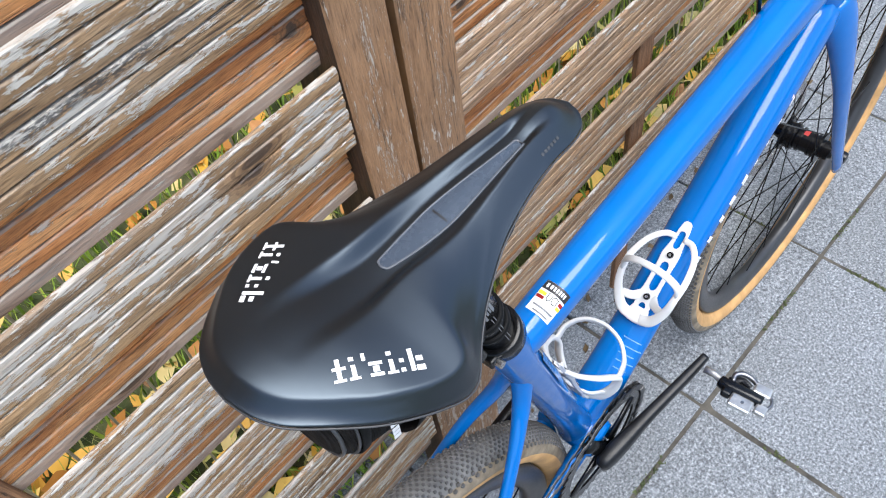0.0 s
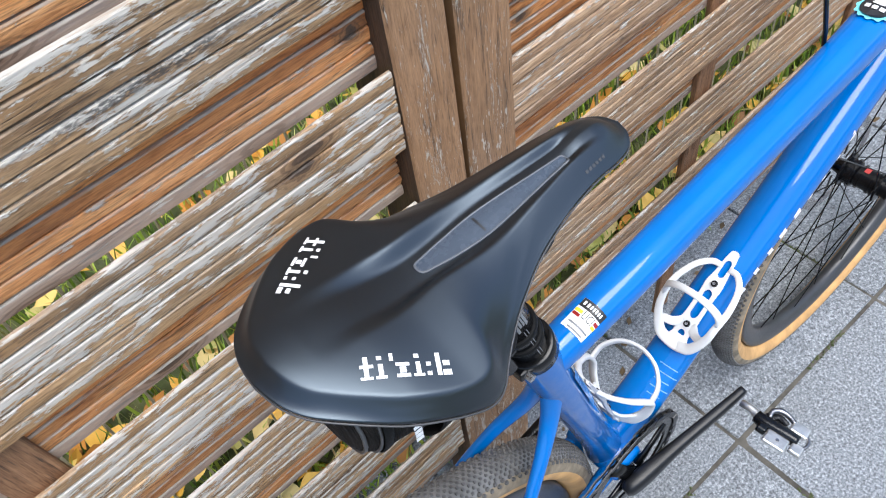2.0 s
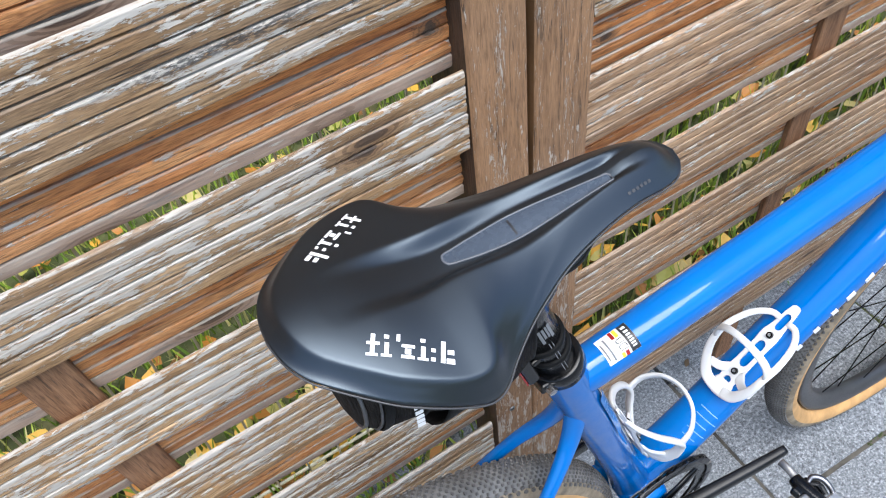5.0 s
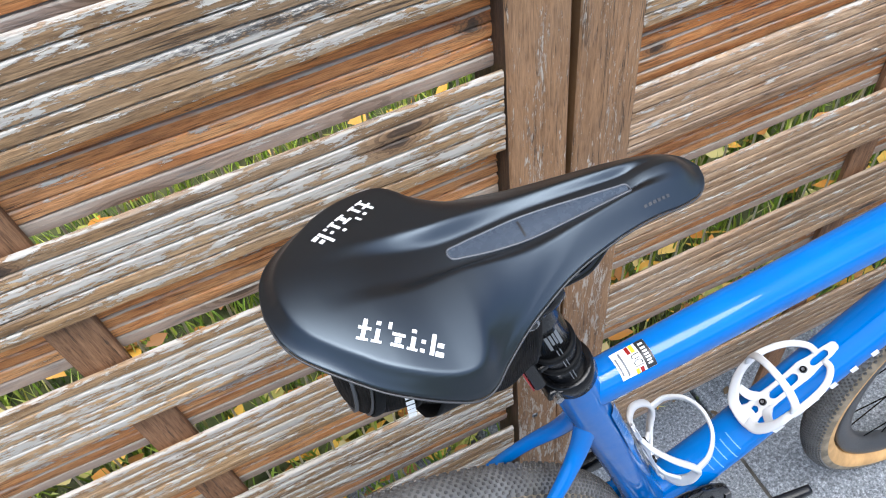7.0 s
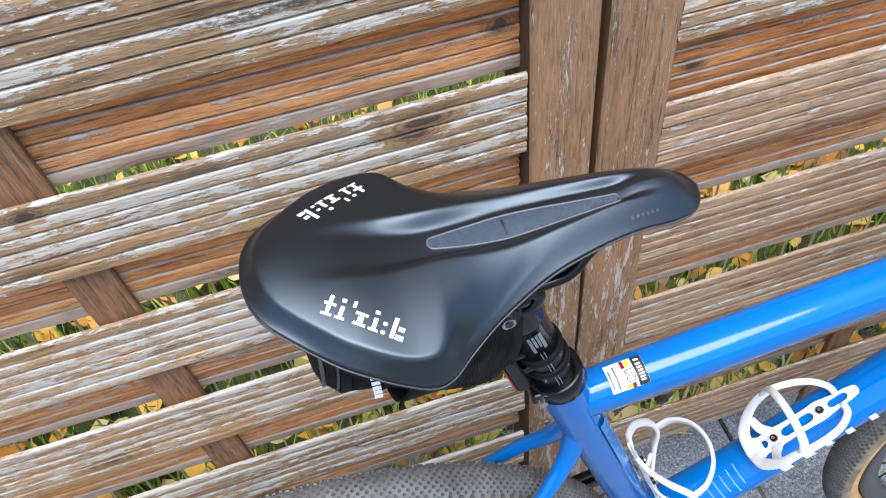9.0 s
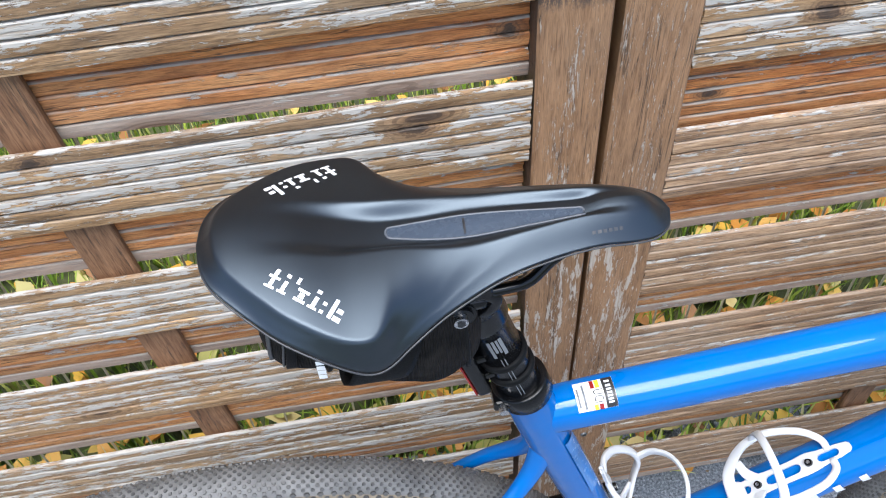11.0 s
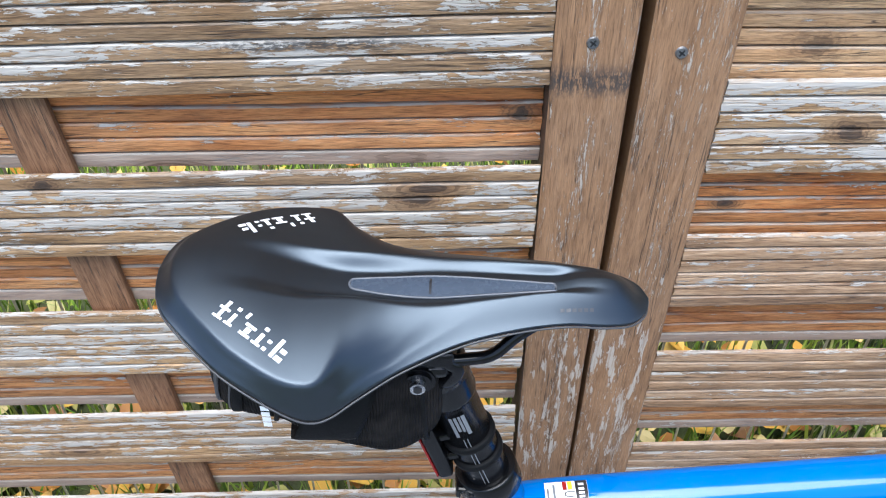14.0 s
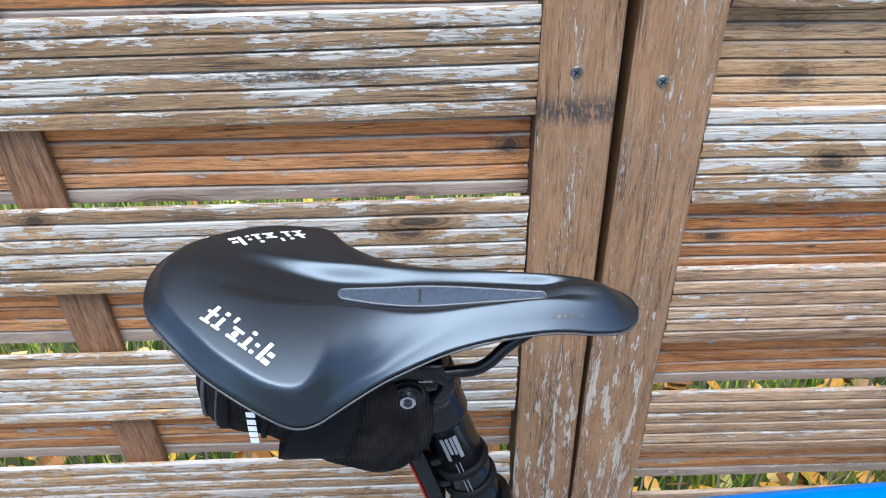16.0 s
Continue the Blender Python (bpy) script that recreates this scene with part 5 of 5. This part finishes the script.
d = Vector((0.042, 0, 0.030)).normalized()
n1 = Vector((-d.z, 0, d.x))
bottle_cage(Vector((0.4655, 0.1875, 0.5315)), d, n1, "white plastic bottle cage, empty, on the down tube", 0.79)
d2 = Vector((0.256 - 0.300, 0, 0.60 - 0.468)).normalized()
n2 = Vector((d2.z, 0, -d2.x))
bottle_cage(Vector((0.2830, 0.191, 0.529)) + n2 * 0.018, d2, n2, "white plastic bottle cage, empty, on the seat tube", 0.90)


# ---- printed marks on the tubes ----
def tube_patch(p0, p1, hw0, hw1, sec, ang0, ang1, lift, n=6, m=1, power=2.3):
    """A sheet on a tube from p0 to p1, with (half-width, half-height) sections, between two angles from the top towards -y."""
    p0, p1 = Vector(p0), Vector(p1)
    d = (p1 - p0).normalized()
    w = Vector((0, -1, 0)) - d * Vector((0, -1, 0)).dot(d)
    w.normalize()
    h = w.cross(d)
    if h.z < 0:
        h = -h
    bm = bmesh.new()
    rows = []
    for i in range(m + 1):
        s = i / m
        row = []
        for k in range(n + 1):
            a = radians(ang0 + (ang1 - ang0) * k / n)
            c, q = math.sin(a), math.cos(a)
            c, q = math.copysign(abs(c) ** (2 / power), c), math.copysign(abs(q) ** (2 / power), q)
            sw, sh = hw0 * (1 - s) + hw1 * s, sec[0] * (1 - s) + sec[1] * s
            row.append(bm.verts.new(p0.lerp(p1, s) + w * (c * (sw + lift)) + h * (q * (sh + lift))))
        rows.append(row)
    for i in range(m):
        for k in range(n):
            bm.faces.new((rows[i][k], rows[i][k + 1], rows[i + 1][k + 1], rows[i + 1][k]))
    return bm


TT_LINE = spline(TT_CTRL, 24)


def tt_at(x):
    """Centre and half-sizes of the top tube at x."""
    for a, b in zip(TT_LINE, TT_LINE[1:]):
        if a[0] <= x <= b[0]:
            q = (x - a[0]) / (b[0] - a[0])
            return [u + (v - u) * q for u, v in zip(a, b)]
    return list(TT_LINE[-1])


def tt_patch(x0, x1, a0, a1, lift, n=6, m=2):
    p, q = tt_at(x0), tt_at(x1)
    return tube_patch(p[:3], q[:3], p[3], q[3], (p[4], q[4]), a0, a1, lift, n, m, 2.35)


sticker = own(part("sticker", tt_patch(0.2450, 0.2738, -14, 56, 0.0006, 14, 4), M_PRINT, bicycle, "white approval sticker with black heading and colour bars"))
for nm, x0, x1, a0, a1, mt, lb in (("sticker_heading", 0.2655, 0.2735, -13, 55, M_INK, "black heading bar"),
                                   ("sticker_line", 0.2505, 0.2520, -6, 50, M_GREYINK, "grey line of small print"), ("sticker_line", 0.2465, 0.2478, 0, 44, M_GREYINK, "grey line of small print"),
                                   ("colour_bar", 0.2605, 0.2635, -12, 4, M_YELLOW, "yellow bar"), ("colour_bar", 0.2570, 0.2598, -12, 4, M_RED, "red bar"),
                                   ("colour_bar", 0.2605, 0.2635, 42, 56, M_RED, "red bar"), ("colour_bar", 0.2570, 0.2598, 42, 56, M_YELLOW, "yellow bar")):
    part(nm, tt_patch(x0, x1, a0, a1, 0.0010, 8, 2), mt, sticker, lb)


def lettering(body, x0, a0, height, stretch):
    """Letters laid on the top tube: they read from its crown down the near side, upright towards the head."""
    cu = bpy.data.curves.new("letters", "FONT")
    cu.body, cu.size, cu.resolution_u = body, height / 0.70, 3
    ob = bpy.data.objects.new("letters", cu)
    me = bpy.data.meshes.new_from_object(ob)
    bm = bmesh.new()
    bm.from_mesh(me)
    bpy.data.objects.remove(ob)
    bpy.data.meshes.remove(me)
    for q in bm.verts:
        x, a = x0 + q.co.y, radians(a0 + math.degrees(q.co.x * stretch / 0.0178))
        c = tt_at(x)
        sy, sz = math.sin(a), math.cos(a)
        q.co = (x, c[1] - (c[3] + 0.0011) * abs(sy) ** (2 / 2.35), c[2] + (c[4] + 0.0011) * abs(sz) ** (2 / 2.35))
    return bm


part("sticker_word", lettering("UCI", 0.2555, 6, 0.0072, 0.60), M_INK, sticker, "dark letters UCI")
for k in range(7):
    part("heading_mark", tt_patch(0.2675, 0.2712, -6 + k * 7.6, -1.5 + k * 7.6, 0.0013, 2, 1), M_PRINT, sticker, "white bar")

# round badge near the head
bc = Vector((0.673, 0.1895, tt_at(0.673)[2] + tt_at(0.673)[4] - 0.0004))
bm = bmesh.new()
vs = []
for i in range(48):
    a = 2 * math.pi * i / 48
    rr = 0.0182 if i % 4 < 2 else 0.0164
    y = math.sin(a) * rr
    vs.append(bm.verts.new(bc + Vector((math.cos(a) * rr * 1.15, y, math.cos(a) * rr * 0.08 - 9.0 * y * y * 1.3 + 0.0012))))
bm.faces.new(vs)
badge = own(part("badge", bm, M_CYAN, bicycle, "cog-shaped pale blue badge with a mountain"))
bm = bmesh.new()
bm.faces.new([bm.verts.new(bc + Vector((math.cos(a) * 0.0161, math.sin(a) * 0.014, math.cos(a) * 0.00112 - 0.00229 * math.sin(a) ** 2 + 0.0017))) for a in [2 * math.pi * i / 32 for i in range(32)]])
part("badge_disc", bm, M_INK, badge, "black disc")
for x0, x1, y0, y1 in ((0.002, 0.010, -0.006, 0.006), (-0.006, -0.001, -0.009, -0.004), (-0.006, -0.001, -0.002, 0.003), (-0.006, -0.001, 0.005, 0.0095)):
    bm = bmesh.new()
    bm.faces.new([bm.verts.new(bc + Vector((x, y, x * 0.07 - 11.7 * y * y + 0.0024))) for x, y in ((x0, y0), (x1, y0 * 0.5 if x1 > 0.005 else y0), (x1, y1 * 0.5 if x1 > 0.005 else y1), (x0, y1))])
    part("badge_mark", bm, M_PRINT, badge, "white mark")

# blocks of a large white name low on the down tube
dt0, dt1 = Vector((0.403, 0.191, 0.4570)), Vector((0.742, 0.188, 0.702))
for s0 in (0.13, 0.19, 0.245, 0.30, 0.36, 0.42, 0.47, 0.53, 0.585, 0.64, 0.70, 0.755):
    s1, a0, a1 = s0 + (0.026 if int(s0 * 100) % 2 else 0.018), 76, 128
    own(part("name_block", tube_patch(dt0.lerp(dt1, s0), dt0.lerp(dt1, s1), 0.0244, 0.0246, (0.0250, 0.0270), a0, a1, 0.0006, 8, 2), M_PRINT, bicycle, "white block of a painted name"))
for k in range(5):
    s = -0.040 + k * 0.021
    own(part("scuff_line", tube_patch(dt0.lerp(dt1, s), dt0.lerp(dt1, s + 0.003), 0.0246, 0.0246, (0.0218, 0.0220), 14 - k * 3, 56 + (k % 2) * 16, 0.0004, 6, 1), M_SCUFF, bicycle, "thin pale line on the paint"))
# bottle scuffs and wear on the seat tube
own(part("protective_film", tube_patch((0.226, 0.190, 0.690), (0.256, 0.190, 0.600), 0.0190, 0.0186, (0.0190, 0.0186), 20, 60, 0.0005, 5, 3), plain("clear_worn_film", (0.05, 0.17, 0.42), 0.25, vary=0.3), bicycle, "worn clear film on the seat tube"))

# ---- cables by the head tube ----
tube("brake_hose", [(0.629, 0.206, 0.725), (0.617, 0.206, 0.775), (0.595, 0.209, 0.835), (0.567, 0.218, 0.93)], [0.0022] * 4, bicycle, M_BLACK, label="black brake hose", up=(1, 0, 0))
tube("gear_cable", [(0.732, 0.160, 0.80), (0.752, 0.166, 0.775), (0.776, 0.176, 0.79), (0.785, 0.184, 0.83)], [0.0022] * 4, bicycle, M_BLACK, label="black gear cable", up=(1, 0, 0))

# ---- saddle bag ----
bag = thing("saddle_bag", "black cloth saddle bag strapped under the saddle", "bag", at=(0.11, 0.191, 0.86))
BAG = Vector((0.11, 0.191, 0.86))


def bag_part(name, bm, material, label="", smooth=True):
    ob = part(name, bm, material, bag, label, smooth)
    ob.location -= BAG
    return ob


BAG_SEC = [(0.0460, 0.006, 0.8950, 0.8860), (0.0475, 0.027, 0.9040, 0.8730), (0.0530, 0.035, 0.9080, 0.8650), (0.0650, 0.0400, 0.9100, 0.8590), (0.0845, 0.0425, 0.9110, 0.8530), (0.105, 0.0435, 0.9080, 0.8370), (0.128, 0.0420, 0.9040, 0.8230), (0.148, 0.038, 0.8980, 0.8170), (0.162, 0.031, 0.8920, 0.8210), (0.171, 0.020, 0.8830, 0.8360), (0.1740, 0.003, 0.8700, 0.8560)]
bm = bmesh.new()
rings = []
for x, hw, zt, zb in spline(BAG_SEC, 6):
    ringv = []
    for k in range(40):
        a = 2 * math.pi * k / 40
        c, s = math.cos(a), math.sin(a)
        c, s = math.copysign(abs(c) ** 0.72, c), math.copysign(abs(s) ** 0.72, s)
        taper = 0.93 if s < 0 else 1.0
        p = Vector((x, 0.1915 + max(hw, 0.001) * c * (1 - (1 - taper) * abs(s)), (zt + zb) / 2 + max((zt - zb) / 2, 0.001) * s))
        p += Vector((0, 1, 1)) * noise.noise(p * 55) * 0.0018 + Vector((0, 1, 0)) * noise.noise(p * 20) * 0.002
        ringv.append(bm.verts.new(p))
    rings.append(ringv)
for ra, rb in zip(rings, rings[1:]):
    for k in range(40):
        bm.faces.new((ra[k], ra[(k + 1) % 40], rb[(k + 1) % 40], rb[k]))
bm.faces.new(rings[0]), bm.faces.new(list(reversed(rings[-1])))
bmesh.ops.recalc_face_normals(bm, faces=bm.faces)
bag_part("body", bm, M_CLOTH, "black ripstop cloth body")


def bag_hoop(x, lean, grow, width, name, material, label, k0=0, k1=40, closed=True):
    """A band round the bag at x, leaning forward as it goes down."""
    sec = spline(BAG_SEC, 12)

    def at(xx):
        best = min(sec, key=lambda q: abs(q[0] - xx))
        return best[1:]

    pts = []
    for k in range(k0, k1 + 1):
        a = 2 * math.pi * k / 40
        c, s = math.cos(a), math.sin(a)
        c, s = math.copysign(abs(c) ** 0.72, c), math.copysign(abs(s) ** 0.72, s)
        xx = x - lean * s
        hw, zt, zb = at(xx)
        taper = 0.93 if s < 0 else 1.0
        pts.append(Vector((xx, 0.1915 + (hw + grow) * c * (1 - (1 - taper) * abs(s)), (zt + zb) / 2 + ((zt - zb) / 2 + grow) * s)))
    return bag_part(name, sweep(bmesh.new(), pts, [(width, 0.0009)] * len(pts), 8, (1, 0, 0), not closed, 3), material, label)


bag_hoop(0.112, -0.012, 0.0016, 0.0165, "strap", M_WEB, "wide black strap round the bag")
bag_hoop(0.063, -0.004, 0.0010, 0.0030, "zip", M_WEB, "black zip near the tail of the bag")
bag_hoop(0.0590, -0.004, 0.0008, 0.0008, "zip_seam", M_EDGE, "grey zip seam")
bag_hoop(0.0520, -0.002, 0.0008, 0.0012, "tail_seam", M_EDGE, "grey stitched seam")
bag_hoop(0.0845, -0.006, 0.0009, 0.0014, "side_seam", M_WEB, "black stitched seam")
bag_hoop(0.161, 0.002, 0.0008, 0.0016, "edge_binding", M_WEB, "bound edge")
# plain bars where the bag bears a name
for k, (dx, dz) in enumerate(((0.0, 0.0), (0.0, -0.0050), (0.0, -0.0095), (0.0, -0.0140), (0.0, -0.0185))):
    x0 = 0.0755
    hw = 0.0425
    bmq = bmesh.new()
    z0 = 0.8900 + dz
    y = 0.1915 - hw - 0.0018 + abs(z0 - 0.882) * 0.05
    vs = [bmq.verts.new(p) for p in ((x0, y, z0), (x0 + 0.0046, y - 0.0004, z0), (x0 + 0.0046, y - 0.0004, z0 - 0.0036), (x0, y, z0 - 0.0036))]
    bmq.faces.new(vs)
    bag_part("print_bar", bmq, M_PRINT, "white printed bar", False)

# ---- beyond the fence: wire mesh, grass, fallen leaves ----
M_WIRE = plain("pale_coated_wire", (0.66, 0.61, 0.44), 0.45, vary=0.15, scale=120)
M_GRASS, grt, grb = shader("autumn_grass", 0.6)
_i = grt.nodes.new("ShaderNodeNewGeometry")
grt.links.new(ramp(grt, _i.outputs["Random Per Island"], ((0.0, (0.07, 0.14, 0.02)), (0.4, (0.24, 0.38, 0.04)), (0.8, (0.46, 0.54, 0.08)), (1.0, (0.58, 0.50, 0.24)))), grb.inputs["Base Color"])
M_LEAF, lft, lfb = shader("fallen_leaves", 0.55)
_i = lft.nodes.new("ShaderNodeNewGeometry")
lft.links.new(ramp(lft, _i.outputs["Random Per Island"], ((0.0, (0.16, 0.07, 0.02)), (0.3, (0.52, 0.21, 0.03)), (0.65, (0.72, 0.42, 0.05)), (0.85, (0.62, 0.48, 0.20)), (1.0, (0.30, 0.30, 0.05)))), lfb.inputs["Base Color"])

mesh_fence = thing("wire_fence", "pale coated wire mesh fence behind the wooden panels", "wire fence", at=(0.3, 0.60, 0))
for k in range(-20, 34):
    x = 0.315 + k * 0.055
    ob = part("upright_wire", sweep(bmesh.new(), [(0, 0, 0), (0, 0, 0.85)], [0.0018, 0.0018], 8, (0, 1, 0)), M_WIRE, mesh_fence)
    ob.location = (x - 0.3, 0, 0)
for z in (0.05, 0.84):
    ob = part("cross_wire", sweep(bmesh.new(), [(-1.1, 0, 0), (1.7, 0, 0)], [0.003, 0.003], 8, (0, 1, 0)), M_WIRE, mesh_fence)
    ob.location = (0, 0.005, z)

# unseen tall clipped hedge, added to close the garden and darken saddle reflections
M_DARK_BACKDROP, ht, hb = shader("dark_green_added_hedge", 0.8)
_v = coords(ht, (1, 1, 1))
ht.links.new(ramp(ht, noise_tex(ht, _v, 22.0, 6, 0.75), ((0.35, (0.010, 0.016, 0.006)), (0.55, (0.035, 0.055, 0.016)), (0.75, (0.085, 0.105, 0.030)))), hb.inputs["Base Color"])
bump(ht, hb, noise_tex(ht, _v, 35.0, 6, 0.7), 1.0, 0.06)
bm = bmesh.new()
nx, nz = 90, 36
grid = []
for j in range(nz + 1):
    row = []
    for i in range(nx + 1):
        x, z = -9.0 + 18.6 * i / nx, -0.035 + 6.6 * j / nz
        y = 4.6 + noise.noise(Vector((x * 1.1, z * 1.1, 2.0))) * 0.22 + noise.noise(Vector((x * 4.5, z * 4.5, 9.0))) * 0.10
        row.append(bm.verts.new((x, y, z + (noise.noise(Vector((x * 3.0, 5.0, 1.0))) * 0.12 if j == nz else 0.0))))
    grid.append(row)
top = [bm.verts.new((v.co.x, v.co.y + 0.9, v.co.z)) for v in grid[-1]]
foot = [bm.verts.new((v.co.x, v.co.y, -0.035)) for v in top]
for ra, rb in zip(grid + [top], grid[1:] + [top, foot]):
    for i in range(nx):
        bm.faces.new((ra[i], ra[i + 1], rb[i + 1], rb[i]))
bmesh.ops.recalc_face_normals(bm, faces=bm.faces)
tagged(link_mesh("backdrop", bm, M_DARK_BACKDROP), "unseen dark green hedge added beyond the grass to darken reflections", "hedge", kind="structure")

rng = np.random.default_rng(7)
verts, faces = [], []
for _ in range(34000):
    x = rng.uniform(-2.2, 4.2)
    y = 0.46 + 3.2 * rng.random() ** 1.5
    h = rng.uniform(0.04, 0.17)
    a = rng.uniform(0, 6.283)
    w = rng.uniform(0.002, 0.0045)
    lx, ly = rng.uniform(-0.05, 0.05), rng.uniform(-0.05, 0.05)
    dx, dy = math.cos(a) * w, math.sin(a) * w
    b = len(verts)
    verts += [(x - dx, y - dy, -0.035), (x + dx, y + dy, -0.035), (x + lx * 0.4 + dx * 0.7, y + ly * 0.4 + dy * 0.7, -0.035 + h * 0.6), (x + lx * 0.4 - dx * 0.7, y + ly * 0.4 - dy * 0.7, -0.035 + h * 0.6), (x + lx, y + ly, -0.035 + h)]
    faces += [(b, b + 1, b + 2, b + 3), (b + 3, b + 2, b + 4)]
me = bpy.data.meshes.new("grass")
me.from_pydata(verts, [], faces)
me.materials.append(M_GRASS)
tagged(new("grass", me), "green and yellowing grass behind the fence", "grass", kind="stuff")

LEAF_SHAPE = [(0.0, 0.0), (0.22, 0.16), (0.42, 0.30), (0.62, 0.25), (0.82, 0.13), (1.0, 0.0)]


M_LITTER = plain("brown_leaf_scraps", (0.10, 0.065, 0.03), 0.8, vary=0.5, scale=60, bump_d=0.0)


def leaf_heap(name, count, region, size, label, lift, material=M_LEAF):
    verts, faces = [], []
    for _ in range(count):
        x, y, z = rng.normal(sum(region[0]) / 2, (region[0][1] - region[0][0]) / 3.6), region[1][0] + (region[1][1] - region[1][0]) * min(3.0, rng.exponential(0.33)), rng.uniform(*lift)
        L = rng.uniform(*size)
        m = Euler((rng.normal(0, 0.35), rng.normal(0, 0.35), rng.uniform(0, 6.283))).to_matrix()
        curl = rng.uniform(-0.25, 0.35)
        b = len(verts)
        n = len(LEAF_SHAPE)
        for side in (-1, 0, 1):
            for u, w in LEAF_SHAPE:
                p = m @ Vector(((u - 0.5) * L, side * w * L, (abs(side) * w * 0.5 + (u - 0.5) ** 2) * curl * L))
                verts.append((x + p.x, y + p.y, z + p.z))
        for r in (0, 1):
            for k in range(n - 1):
                faces.append((b + r * n + k, b + r * n + k + 1, b + (r + 1) * n + k + 1, b + (r + 1) * n + k))
    me = bpy.data.meshes.new(name)
    me.from_pydata(verts, [], faces)
    me.materials.append(material)
    return tagged(new(name, me), label, "leaves", kind="stuff")


leaf_heap("fallen_leaves", 3000, ((-1.9, 3.6), (0.46, 3.0)), (0.03, 0.075), "yellow and orange leaves fallen on the grass", (0.0, 0.05))
leaf_heap("leaf_litter", 60, ((-0.3, 1.6), (0.34, 0.47)), (0.008, 0.024), "brown leaf scraps along the foot of the fence", (0.002, 0.010), M_LITTER)

# moss in the slab joints
verts, faces = [], []
for _ in range(5500):
    if rng.random() < 0.5:
        u, v = rng.uniform(-0.6, 1.4), 0.13 + rng.integers(-2, 1) * 0.4 + rng.normal(0, 0.0035)
        u += 0.3
    else:
        u, v = 0.634 + rng.integers(-1, 3) * 0.4 + rng.normal(0, 0.0035), rng.uniform(-0.7, 0.42)
    if noise.noise(Vector((u * 5, v * 5, 3))) < 0.10:
        continue
    d = Vector((u - 0.834, v - 0.13, 0))
    d.rotate(Euler((0, 0, SLAB_TURN)))
    x, y = 0.834 + d.x, 0.13 + d.y
    r, h = rng.uniform(0.0015, 0.0038), rng.uniform(0.001, 0.005)
    b = len(verts)
    for k in range(5):
        a = k * 1.2566 + rng.uniform(-0.3, 0.3)
        verts.append((x + math.cos(a) * r, y + math.sin(a) * r, -0.003))
    verts.append((x + rng.normal(0, 0.001), y + rng.normal(0, 0.001), -0.002 + h))
    faces += [(b + k, b + (k + 1) % 5, b + 5) for k in range(5)]
me = bpy.data.meshes.new("moss")
me.from_pydata(verts, [], faces)
me.materials.append(M_MOSS)
tagged(new("moss", me), "green moss in the slab joints", "moss", kind="stuff")
